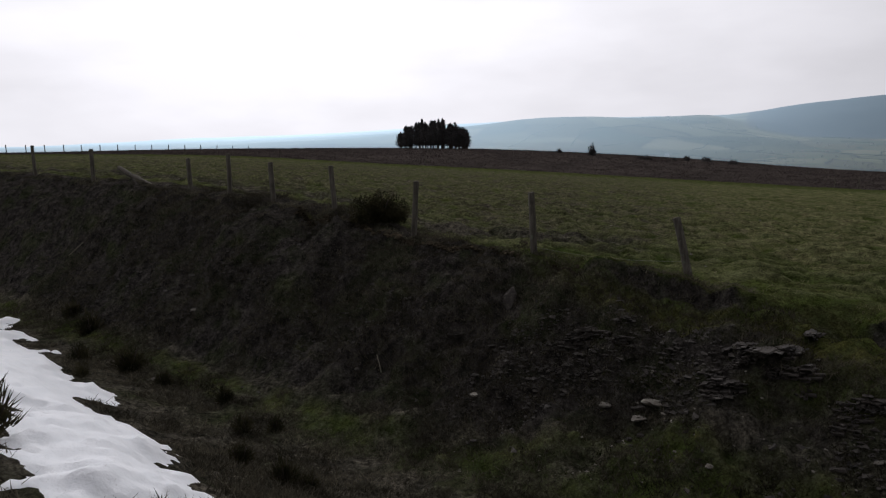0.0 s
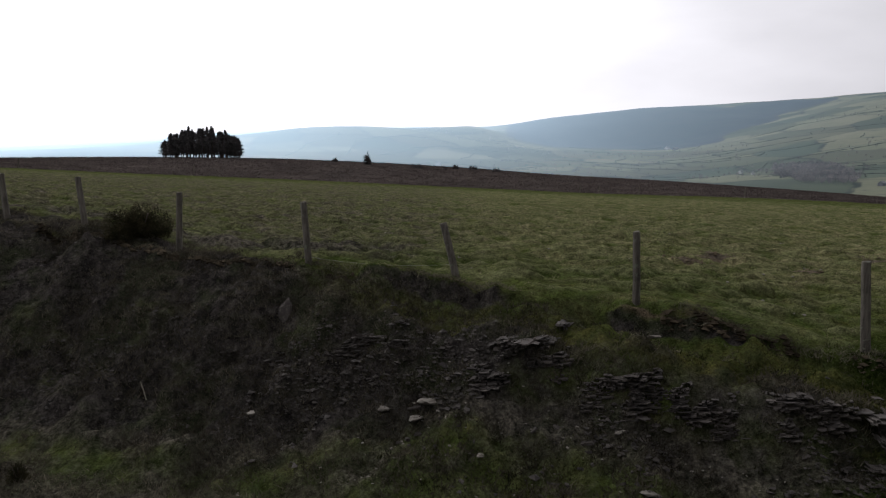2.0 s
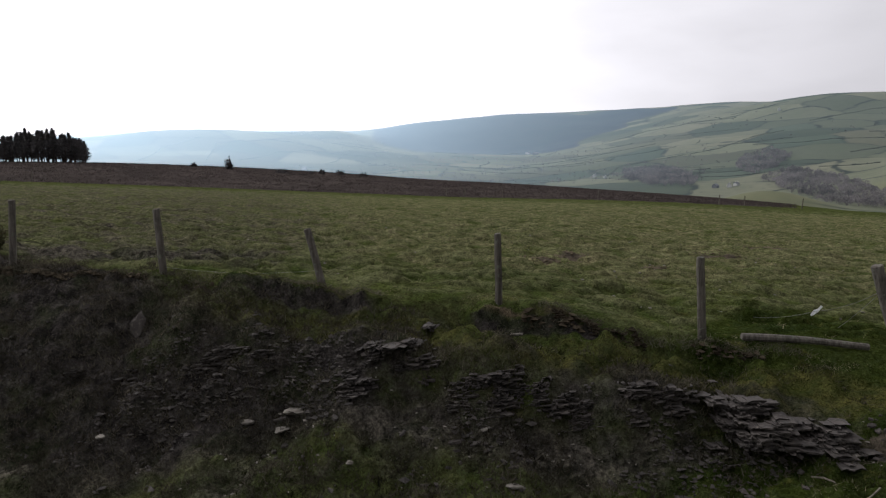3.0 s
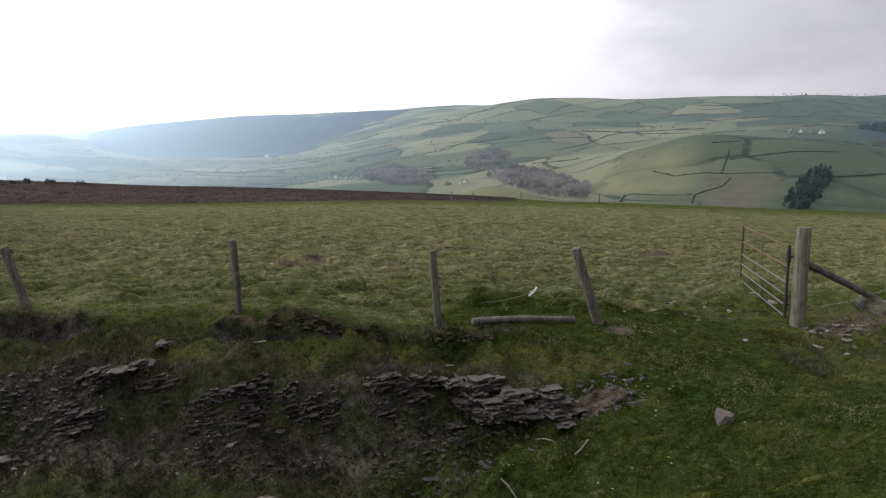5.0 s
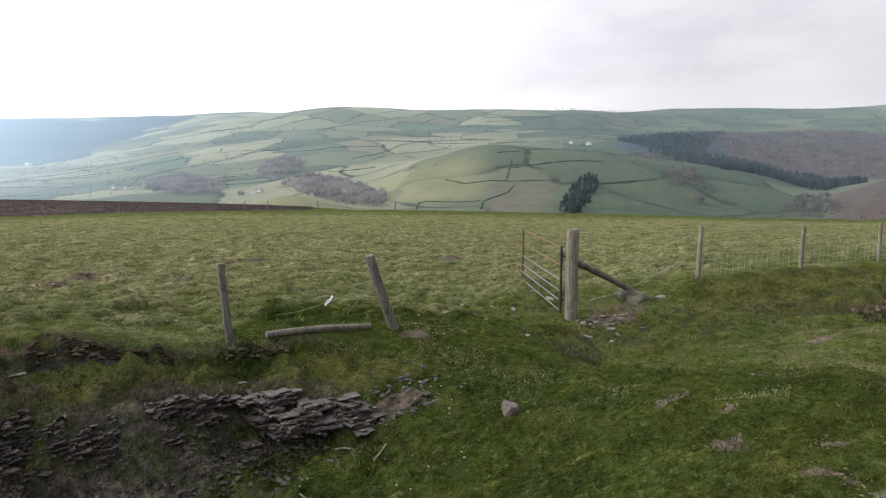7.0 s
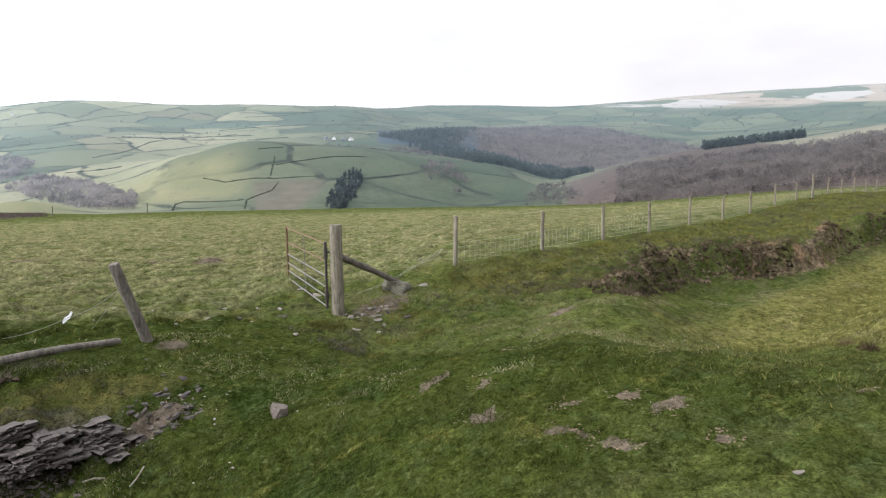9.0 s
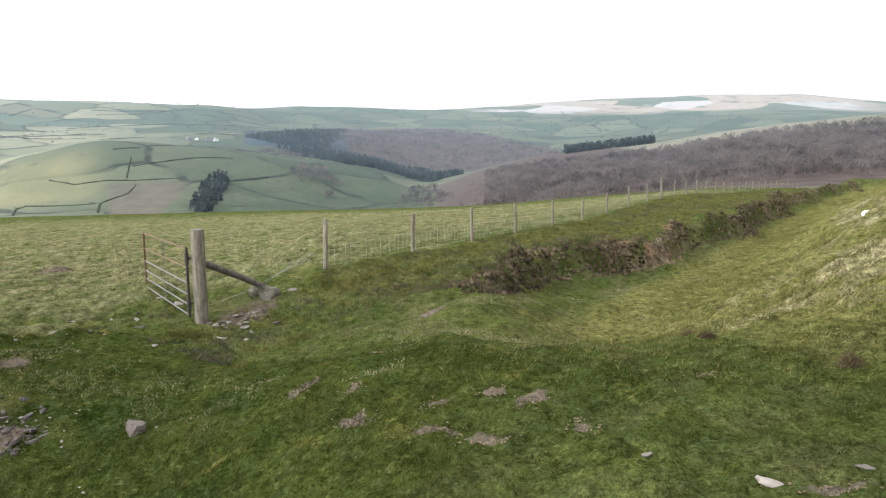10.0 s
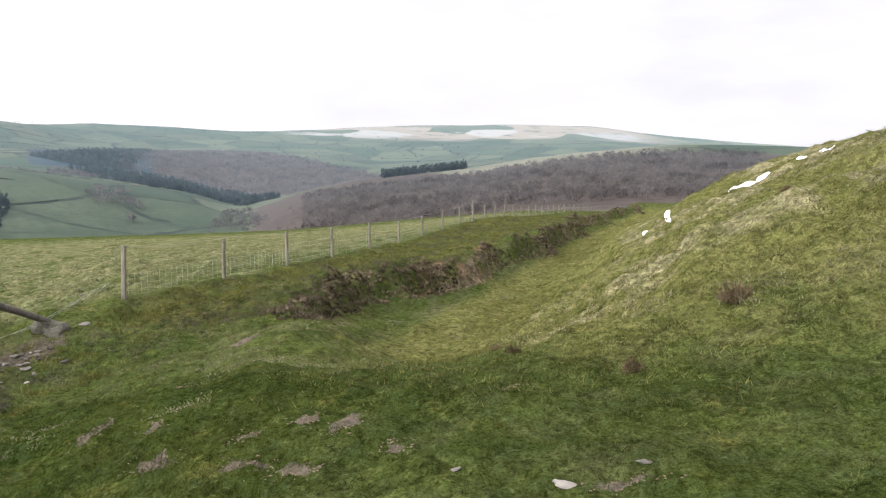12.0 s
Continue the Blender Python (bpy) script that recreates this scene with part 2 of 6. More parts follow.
def distance_material():
    n = Nodes("far_country", 0.95, 0, 0.05)
    # fields with crooked bounds, their hedges along the bounds
    bend = n.t.nodes.new("ShaderNodeTexNoise")
    bend.inputs["Scale"].default_value = 0.006
    bend.inputs["Detail"].default_value = 3
    n.link(n.p, bend.inputs["Vector"])
    shift = n.t.nodes.new("ShaderNodeVectorMath")
    shift.operation = "MULTIPLY_ADD"
    shift.inputs[1].default_value = (110, 110, 0)
    n.link(bend.outputs["Color"], shift.inputs[0])
    n.link(n.p, shift.inputs[2])

    def cells(scale, feature):
        v = n.t.nodes.new("ShaderNodeTexVoronoi")
        v.voronoi_dimensions = "2D"
        v.feature = feature
        v.inputs["Scale"].default_value = scale
        n.link(shift.outputs[0], v.inputs["Vector"])
        return v

    tone = n.t.nodes.new("ShaderNodeSeparateColor")
    n.link(cells(0.0058, "F1").outputs["Color"], tone.inputs[0])
    field = n.ramp(tone.outputs[0], (0.036, 0.052, 0.038), (0.160, 0.166, 0.108), 0.10, 0.85)
    field = n.mix(n.ramp(tone.outputs[1], 0, 0.7, 0.74, 0.80), field, (0.098, 0.094, 0.064))
    field = n.mix(n.ramp(tone.outputs[2], 0, 0.9, 0.78, 0.82), field, (0.176, 0.174, 0.116))
    field = n.mix(n.ramp(tone.outputs[2], 0.8, 0, 0.10, 0.14), field, (0.044, 0.070, 0.054))
    c = n.mix(n.ramp(n.noise(0.010, 5), 0, 0.4), field, (0.080, 0.100, 0.054))
    c = n.mix(n.ramp(n.noise(0.06, 4), 0, 0.30), c, (0.055, 0.065, 0.040))
    # lusher slopes, with cloud shadow put into the same darker colour
    vale_shade = n.mix(n.ramp(n.noise(0.014, 5), 0, 1), (0.016, 0.031, 0.020), (0.034, 0.050, 0.032))
    vale_shade = n.mix(1.0, vale_shade, n.ramp(n.noise(0.11, 6, 0.7), 0.70, 1.28, 0.36, 0.62), "MULTIPLY")
    c = n.mix(n.math("MULTIPLY", n.attr("vale_shade"), 0.92), c, vale_shade)
    c = n.mix(n.attr("ley"), c, n.ramp(n.noise(0.02, 4), (0.112, 0.120, 0.062), (0.158, 0.154, 0.084)))
    c = n.mix(n.attr("fallow"), c, n.ramp(n.noise(0.05, 5), (0.064, 0.060, 0.046), (0.092, 0.084, 0.064)))
    bound = cells(0.0058, "DISTANCE_TO_EDGE").outputs["Distance"]
    broken = n.math("MULTIPLY", n.ramp(bound, 1, 0, 0.022, 0.045), n.math("MULTIPLY", n.ramp(n.noise(0.014, 4), 0.15, 1, 0.40, 0.54), n.math("SUBTRACT", 1.0, n.math("MAXIMUM", n.attr("ley"), n.attr("fallow")))))
    c = n.mix(n.math("MULTIPLY", broken, 0.95), c, (0.020, 0.026, 0.020))
    copse = n.math("MULTIPLY", n.ramp(n.noise(0.035, 5, 0.7), 0, 1, 0.60, 0.66), n.ramp(n.noise(0.004, 3), 0, 1, 0.45, 0.60))
    c = n.mix(n.math("MULTIPLY", copse, 0.8), c, (0.060, 0.058, 0.050))
    wood = n.mix(n.ramp(n.noise(0.05, 6, 0.7), 0, 1), (0.040, 0.034, 0.032), (0.070, 0.057, 0.048))
    # far forest: the blue of distance haze mixed into its base colour
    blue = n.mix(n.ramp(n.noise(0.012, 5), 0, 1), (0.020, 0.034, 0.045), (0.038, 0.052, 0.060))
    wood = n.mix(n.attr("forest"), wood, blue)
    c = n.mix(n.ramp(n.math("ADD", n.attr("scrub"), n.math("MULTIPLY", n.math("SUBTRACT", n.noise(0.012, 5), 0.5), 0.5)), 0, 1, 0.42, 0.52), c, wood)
    strip = n.t.nodes.new("ShaderNodeSeparateColor")
    n.link(cells(0.0034, "F1").outputs["Color"], strip.inputs[0])
    moor = n.ramp(strip.outputs[0], (0.062, 0.076, 0.050), (0.172, 0.150, 0.118), 0.35, 0.62)
    moor = n.mix(n.ramp(strip.outputs[1], 0, 0.8, 0.86, 0.88), moor, (0.225, 0.22, 0.205))
    moor = n.mix(n.ramp(n.noise(0.0065, 5), 0, 0.6, 0.62, 0.68), moor, (0.225, 0.225, 0.232))
    moor = n.mix(n.ramp(n.noise(0.009, 5), 0, 0.8, 0.55, 0.66), moor, (0.050, 0.058, 0.046))
    c = n.mix(n.attr("moor"), c, moor)
    c = n.mix(n.attr("stubble"), c, n.ramp(n.noise(0.02, 5), (0.108, 0.108, 0.080), (0.160, 0.154, 0.118)))
    # distance haze, put in as the land's own emission
    n.haze_glow()
    return n.done(c)


def wood_material(name, a, b, lichen=None):
    n = Nodes(name, 0.85, 0, 0.2)
    g = n.noise(30, 6, 0.7, (1, 1, 0.08))
    c = n.mix(n.ramp(g, 0, 1), a, b)
    c = n.mix(n.ramp(n.noise(6, 4), 0, 0.7, 0.5, 0.75), c, tuple(v * 0.5 for v in a))
    if lichen:
        c = n.mix(n.ramp(n.noise(18, 5), 0, 1, 0.58, 0.66), c, lichen)
    n.bump(g, 0.6, 0.01)
    return n.done(c)


def stone_material(name, a, b, lichen=(0.20, 0.20, 0.16)):
    n = Nodes(name, 0.85, 0, 0.3)
    c = n.mix(n.ramp(n.noise(7, 6), 0, 1), a, b)
    c = n.mix(n.ramp(n.noise(28, 4), 0, 0.8, 0.55, 0.7), c, lichen)
    c = n.mix(n.single(), c, n.mix(0.5, c, (0.05, 0.045, 0.04)))
    n.bump(n.noise(35, 5), 0.6, 0.01)
    return n.done(c)


def leaf_material(name, a, b, fine=3.0, through_light=0.5, haze=False):
    """Thin leaves, blades and twigs that let some light through."""
    n = Nodes(name, 1.0, 0, 0.0)
    c = n.mix(n.island(), a, b)
    c = n.mix(n.ramp(n.noise(fine, 5, 0.7), 0, 0.85, 0.44, 0.62), c, tuple(v * 0.42 for v in a))
    # distance haze, given to far leaves and twigs as emission
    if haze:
        n.haze_glow(1 / (1 - through_light))
    thin = n.t.nodes.new("ShaderNodeBsdfTranslucent")
    n.link(c, thin.inputs["Color"])
    both = n.t.nodes.new("ShaderNodeMixShader")
    both.inputs[0].default_value = through_light
    n.link(n.b.outputs[0], both.inputs[1])
    n.link(thin.outputs[0], both.inputs[2])
    n.link(both.outputs[0], n.t.nodes["Material Output"].inputs["Surface"])
    return n.done(c)


def snow_material():
    n = Nodes("old_snow", 0.7, 0, 0.3)
    c = n.mix(n.ramp(n.noise(5, 5), 0, 1), (0.95, 0.96, 0.985), (0.89, 0.91, 0.94))
    c = n.mix(n.ramp(n.noise(60, 3), 0, 0.6, 0.66, 0.78), c, (0.30, 0.27, 0.22))
    n.bump(n.noise(7, 4), 0.5, 0.05)
    return n.done(c)


def metal_material(name, a, b, rough=0.5):
    n = Nodes(name, rough, 0.5, 0.5)
    c = n.mix(n.ramp(n.noise(20, 5), 0, 1, 0.42, 0.6), a, b)
    n.bump(n.noise(90, 4), 0.3, 0.003)
    return n.done(c)


def plain_material(name, a, b, scale=8.0, rough=0.8, haze=False):
    n = Nodes(name, rough)
    # far walls and roofs emit the same haze
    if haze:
        n.haze_glow()
    return n.done(n.mix(n.ramp(n.noise(scale, 4), 0, 1), a, b))


LAND = land_material()
FAR = distance_material()
OLD_WOOD = wood_material("weathered_post_wood", (0.060, 0.053, 0.045), (0.165, 0.148, 0.124), (0.14, 0.146, 0.112))
NEW_WOOD = wood_material("greyed_post_wood", (0.085, 0.074, 0.056), (0.205, 0.184, 0.142), (0.165, 0.172, 0.12))
BARK = wood_material("pine_bark", (0.045, 0.036, 0.030), (0.09, 0.07, 0.06))
SLATE = stone_material("flaky_slate", (0.027, 0.023, 0.021), (0.074, 0.063, 0.055), (0.125, 0.112, 0.095))
BOULDER = stone_material("mottled_boulder", (0.056, 0.046, 0.037), (0.135, 0.112, 0.092), (0.22, 0.21, 0.175))
PALE_STONE = stone_material("pale_stone", (0.125, 0.110, 0.092), (0.25, 0.228, 0.195))
EARTH = plain_material("bare_soil", (0.075, 0.058, 0.036), (0.15, 0.115, 0.074), 14)
SNOW = snow_material()
NEEDLES = leaf_material("dark_pine_needles", (0.090, 0.088, 0.092), (0.155, 0.145, 0.140), 0.6, 0.5)
GORSE = leaf_material("gorse_twigs", (0.032, 0.034, 0.018), (0.070, 0.058, 0.034))
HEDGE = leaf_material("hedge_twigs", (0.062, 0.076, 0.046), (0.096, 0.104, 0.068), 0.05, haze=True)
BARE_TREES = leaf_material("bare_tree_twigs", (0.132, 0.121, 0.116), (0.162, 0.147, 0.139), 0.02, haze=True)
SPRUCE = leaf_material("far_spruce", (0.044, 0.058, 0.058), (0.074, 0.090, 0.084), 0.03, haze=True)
GRASS = leaf_material("green_grass_blades", (0.046, 0.064, 0.015), (0.116, 0.126, 0.038), 2.5, 0.25)
LUSH_GRASS = leaf_material("dark_lush_grass_blades", (0.027, 0.039, 0.009), (0.074, 0.084, 0.022), 2.5, 0.25)
DRY_GRASS = leaf_material("dry_grass_blades", (0.13, 0.125, 0.070), (0.27, 0.24, 0.155), 2.0, 0.25)
DARK_GRASS = leaf_material("dead_brown_grass_blades", (0.042, 0.038, 0.028), (0.128, 0.112, 0.082), 2.0, 0.3)
WIRE = metal_material("dull_galvanised_wire", (0.15, 0.15, 0.14), (0.26, 0.26, 0.24))
PALE_WIRE = metal_material("bright_galvanised_wire", (0.24, 0.25, 0.23), (0.38, 0.39, 0.36))
RUST = metal_material("rusty_gate_steel", (0.098, 0.060, 0.034), (0.150, 0.092, 0.052), 0.8)
GATE_STEEL = metal_material("dull_gate_steel", (0.074, 0.071, 0.065), (0.140, 0.134, 0.122), 0.6)
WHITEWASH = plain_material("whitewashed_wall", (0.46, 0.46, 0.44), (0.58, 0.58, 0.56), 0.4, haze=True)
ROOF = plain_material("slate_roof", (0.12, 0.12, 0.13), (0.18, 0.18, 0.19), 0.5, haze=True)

# ---- the lie of the land ----
FENCE_Q = 9.0                     # the fence stands 9 m off, on a line that runs at bearing 127
ES = (math.sin(radians(127)), math.cos(radians(127)))
EQ = (math.sin(radians(37)), math.cos(radians(37)))
RINGS = []


def ring(radius, heights):
    """The height of the land at that distance, by bearing."""
    RINGS.append((radius, np.array(heights, float)))


BEARINGS = [-180, -110, -60, -32, -21, -8, 3, 10, 20, 28, 35, 42, 50, 59, 66, 71, 78, 85, 90, 95, 100, 106, 113, 123, 130, 142, 160, 180]
ring(160, [1.6, 0.2, -1.19, -2.31, -2.11, -2.31, -2.81, -3.57, -5.11, -6.65, -7.49, -8.47, -9.59, -11.27, -14.09, -15.78, -16.35, -16.35, -16.35, -15.78, -15.22, -14.09, -12.96, -9.59, -6.23, -2.87, -0.08, 1.6])
ring(300, [1.6, -3.6, -14.1, -16.2, -15.2, -17.3, -21.5, -24.6, -27.8, -31.0, -32.1, -34.2, -36.3, -38.4, -41.6, -43.8, -44.8, -44.8, -43.8, -42.7, -40.6, -37.4, -33.1, -24.6, -19.4, -11.5, -3.6, 1.6])
ring(600, [1.6, -8.9, -34.0, -34.0, -33.0, -36.1, -44.6, -50.9, -57.2, -61.5, -63.6, -65.7, -67.8, -69.9, -74.2, -76.3, -76.3, -74.2, -72.1, -65.7, -55.1, -46.7, -36.1, -23.5, -19.4, -14.1, -6.8, 1.6])
ring(900, [1.6, -14.1, -44.0, -44.0, -42.4, -45.6, -55.0, -62.9, -69.2, -74.0, -77.1, -77.1, -75.6, -69.2, -64.5, -56.6, -51.9, -61.3, -70.8, -69.2, -36.1, -23.5, -11.0, 12.6, 17.3, 11.0, 1.6, 1.6])
ring(1200, [1.6, -17.3, -48.7, -48.7, -46.6, -48.7, -52.9, -59.2, -67.6, -76.0, -80.2, -73.9, -65.5, -55.0, -2.6, 15.4, 3.3, -17.3, -34.0, -59.2, -30.9, -4.7, 13.7, 43.1, 52.9, 43.5, 18.4, 1.6])
ring(1600, [1.6, -20.7, -51.5, -51.5, -48.7, -45.9, -45.9, -54.3, -68.3, -79.5, -82.3, -65.5, -43.1, -15.2, -12.4, 4.4, 4.4, -15.2, -26.3, -59.9, -45.9, -17.9, 7.2, 35.1, 46.3, 40.7, 18.4, 1.6])
ring(2000, [1.6, -22.8, -50.8, -52.5, -47.3, -36.8, -29.8, -33.3, -54.3, -64.7, -68.2, -40.3, 1.6, 36.5, 33.0, 43.5, 43.5, 47.0, 33.0, 12.1, 12.1, 5.1, 26.0, 43.5, 50.5, 47.0, 19.1, 1.6])
ring(2500, [1.6, -24.6, -50.8, -55.1, -46.4, -24.6, 19.1, 43.1, 10.3, -37.7, -46.4, -7.1, 58.3, 102.0, 93.3, 97.6, 97.6, 72.3, 70.6, 67.1, 60.5, 40.9, 62.7, 71.4, 75.8, 67.1, 27.8, 1.6])
ring(3000, [1.6, -29.8, -50.8, -56.0, -45.5, -19.3, 6.8, 22.5, 48.7, -24.6, -29.8, 33.0, 129.3, 197.1, 188.1, 186.4, 185.3, 143.1, 127.3, 122.1, 116.8, 111.6, 127.3, 137.8, 116.8, 95.9, 33.0, 1.6])
ring(3600, [1.6, -29.8, -55.0, -61.2, -48.7, -14.1, 20.4, 33.0, 39.3, 70.7, 95.9, 102.2, 177.7, 184.0, 184.0, 190.3, 190.3, 218.6, 212.3, 206.0, 212.3, 209.2, 202.9, 196.6, 165.1, 114.7, 39.3, 1.6])
ring(4300, [1.6, -35.9, -65.9, -71.2, -41.2, -9.7, 39.1, 65.4, 65.4, 129.2, 186.3, 200.6, 234.5, 242.0, 238.2, 234.5, 234.5, 242.0, 242.0, 227.0, 249.5, 283.4, 306.1, 292.5, 227.0, 151.8, 54.1, 1.6])
ring(4800, [1.6, -40.3, -73.8, -82.2, -52.9, -23.5, 26.7, 51.9, 77.0, 102.1, 169.2, 194.4, 219.6, 244.8, 253.2, 253.2, 257.4, 261.6, 261.6, 244.8, 253.2, 270.0, 286.8, 270.0, 219.6, 152.4, 51.9, 1.6])


FENCE_S = [-140, -100, -75, -55, -21, -17, -12.5, -9, -7.4, -5, -0.5, 2, 4.3, 7.6, 10.7, 16.8, 25, 38, 60, 90, 140, 200]
FENCE_Z = [1.6, 1.5, 1.3, 0.8, 0.42, 0.44, 0.34, 0.15, -0.15, -0.22, -0.42, -0.75, -0.96, -1.10, -0.72, -0.88, -1.08, -1.0, -1.9, -2.8, -5.0, -8.0]


FIELD_B = [-45, -32, -20, -4, 14.5, 23, 32, 42, 52, 65, 74, 87, 97, 103, 110, 118, 127]
FIELD_Z = [-0.18, -0.55, -0.98, -2.44, -3.93, -4.51, -4.91, -4.97, -5.12, -5.36, -5.57, -5.61, -5.33, -4.73, -3.75, -2.71, -1.81]


def lattice(i, j, seed):
    h = (i * 374761393 + j * 668265263 + seed * 982451653) & 0xFFFFFFFF
    h = ((h ^ (h >> 13)) * 1274126177) & 0xFFFFFFFF
    return ((h ^ (h >> 16)) & 0xFFFF) / 65535.0


def value_noise(x, y, seed=0):
    i, j = np.floor(x).astype(np.int64), np.floor(y).astype(np.int64)
    u, v = x - i, y - j
    u, v = u * u * (3 - 2 * u), v * v * (3 - 2 * v)
    a, b = lattice(i, j, seed), lattice(i + 1, j, seed)
    c, d = lattice(i, j + 1, seed), lattice(i + 1, j + 1, seed)
    return (a + (b - a) * u) * (1 - v) + (c + (d - c) * u) * v - 0.5


def fbm(x, y, size, octaves=4, seed=0, keep=0.5):
    """Rolling noise of about -0.5 to 0.5, its largest lumps that many metres across."""
    total, amp = 0, 1.0
    x, y = np.asarray(x, float) / size, np.asarray(y, float) / size
    for k in range(octaves):
        total = total + amp * value_noise(x + 17.3 * k, y - 9.1 * k, seed + k)
        x, y, amp = x * 2.03, y * 2.03, amp * keep
    return total


def step(x, lo, hi):
    t = np.clip((x - lo) / (hi - lo), 0, 1)
    return t * t * (3 - 2 * t)


def glide(xk, yk, x):
    """A smooth curve through the knots; yk may have a column for each x."""
    xk, x = np.asarray(xk, float), np.asarray(x, float)
    yk = np.asarray(yk, float)
    if yk.ndim == 1:
        yk = yk[:, None]
    h = np.diff(xk)[:, None]
    d = np.diff(yk, axis=0) / h
    m = np.zeros_like(yk)
    prod = d[:-1] * d[1:]
    m[1:-1] = np.where(prod > 0, 2 * prod / np.where(d[:-1] + d[1:] == 0, 1, d[:-1] + d[1:]), 0)
    m[0], m[-1] = d[0], d[-1]
    k = np.clip(np.searchsorted(xk, x, side="right") - 1, 0, len(xk) - 2)
    t = np.clip((x - xk[k]) / (xk[k + 1] - xk[k]), 0, 1)
    col = np.arange(len(x)) if yk.shape[1] > 1 else np.zeros(len(x), int)
    y0, y1, m0, m1 = yk[k, col], yk[k + 1, col], m[k, col], m[k + 1, col]
    g = xk[k + 1] - xk[k]
    return (2 * t**3 - 3 * t**2 + 1) * y0 + (t**3 - 2 * t**2 + t) * g * m0 + (3 * t**2 - 2 * t**3) * y1 + (t**3 - t**2) * g * m1


def along(x, y):
    """Metres along the fence and out towards it."""
    return ES[0] * x + ES[1] * y, EQ[0] * x + EQ[1] * y


def place(s, q):
    return s * ES[0] + q * EQ[0], s * ES[1] + q * EQ[1]


def section_left(q, zf, s):
    plain = glide([-40, -12, -5, 0, 1.5, 4.6, 5.6, 6.3, 7.1, 8.1, 8.7, 9.0], [2.0, 1.2, 0.7, 0, -0.30, -1.85, -2.05, -1.90, -1.30, -0.42, -0.12, 0], q) + zf * step(q, 6.0, 8.4)
    ledge = glide([-40, -12, -5, 0, 1.5, 4.6, 5.4, 6.5, 7.1, 7.75, 8.74, 8.84, 9.0], [2.0, 1.2, 0.7, 0, -0.30, -1.75, -1.95, -1.52, -1.02, -0.38, -0.22, -0.03, 0], q) + zf * step(q, 6.0, 7.4)
    w = step(s, -6, -2)
    return plain * (1 - w) + ledge * w


def section_way(q, zf):
    return glide([-40, -12, -4, 0, 3, 6, 9.0], [1.0, 0.4, 0.2, 0, -0.35, -0.55, 0], q) + zf * step(q, 3, 9)


DITCH_S = [-40, 10, 20, 30, 40, 52, 90, 200]
DITCH_D = [0, 0, 0.4, 1.2, 2.0, 3.2, 6.5, 16.0]


def ditch_bend(s):
    """How far the ditch and its rampart curve in, away from the fence."""
    return glide(DITCH_S, DITCH_D, np.clip(np.asarray(s, float), -40, 200).ravel()).reshape(np.shape(s))


def lip_shift(s):
    """How far the eroded lip strays out of line: it wavers, and opens out at the ditch's end."""
    s = np.asarray(s, float)
    return 1.4 * (1 - step(s, 14.5, 21)) - 1.5 * fbm(s, 0 * s, 4.0, 3, 171)


def bank_q(s, q):
    """Where a place of the ditch's own section lies, out towards the fence."""
    return q - ditch_bend(s) + lip_shift(s)


def fence_q(s):
    return FENCE_Q - 0.00098 * max(s - 38, 0) ** 2


def section_right(q, zf, s):
    z = glide([-40, -12, -6.5, -4.2, -2.2, 1.2, 3.0, 4.0, 4.75, 5.15, 6.1, 9.0], [2.2, 2.6, 2.86, 2.24, 1.43, -0.62, -1.50, -1.62, -1.30, -0.52, -0.12, 0], q)
    z = z - step(s, 22, 75) * 3.0 * step(-q, -4, 4)
    return z + zf * step(q, 4.0, 7.0)


def near_land(x, y):
    s, q = along(x, y)
    zf = glide(FENCE_S, FENCE_Z, np.clip(s, -140, 200))
    qc = np.clip(q, -40, 9)
    left, way = section_left(qc, zf, s), section_way(qc, zf)
    bend = ditch_bend(s)
    wander = step(qc + bend, 2.5, 4.5) * (1 - step(qc, 7.8, 9)) * lip_shift(s)
    right = section_right(qc + bend - wander, zf, s)
    a = step(s + 0.22 * (q - 6), 1.2, 5.2)
    b = step(s - 0.25 * (q - 3) - 3.0 * step(q, 3.5, 5.5), 5.5, 11.5)
    z = (left * (1 - a) + way * a) * (1 - b) + right * b
    # the field falls away from the fence to its far edge, 85 m off
    bearing = np.clip(np.degrees(np.arctan2(x, y)), -44, 126)
    turn = np.radians(np.clip(bearing - 37, -84, 84))
    rf = 9 / np.cos(turn)
    u = (np.hypot(x, y) - rf) / np.maximum(85 - rf, 4)
    foot = glide(FENCE_S, FENCE_Z, np.clip(9 * np.tan(turn), -140, 200))
    field = foot + (glide(FIELD_B, FIELD_Z, bearing) - foot) * u
    w = step(rf, 45, 78)
    field = field * (1 - w) + (zf - 0.058 * (q - 9)) * w
    z = np.where(q > 9, zf + (field - zf) * step(q, 9, 10.5), z)
    return z


def tufts(x, y, cell, seed):
    """Rounded tussocks of mixed size on a loose grid, from 0 to 1."""
    best = np.zeros_like(x)
    wx, wy = x + 0.25 * cell * fbm(x, y, cell * 0.7, 2, seed + 5), y + 0.25 * cell * fbm(x, y, cell * 0.7, 2, seed + 6)
    i0, j0 = np.floor(wx / cell).astype(np.int64), np.floor(wy / cell).astype(np.int64)
    for di in (-1, 0, 1):
        for dj in (-1, 0, 1):
            i, j = i0 + di, j0 + dj
            cx, cy = (i + 0.1 + 0.8 * lattice(i, j, seed)) * cell, (j + 0.1 + 0.8 * lattice(i, j, seed + 1)) * cell
            r = cell * (0.30 + 0.40 * lattice(i, j, seed + 2))
            d = ((wx - cx) ** 2 + (wy - cy) ** 2) / r**2
            best = np.maximum(best, lattice(i, j, seed + 3) ** 1.3 * np.clip(1 - d, 0, 1) ** 0.55)
    return best


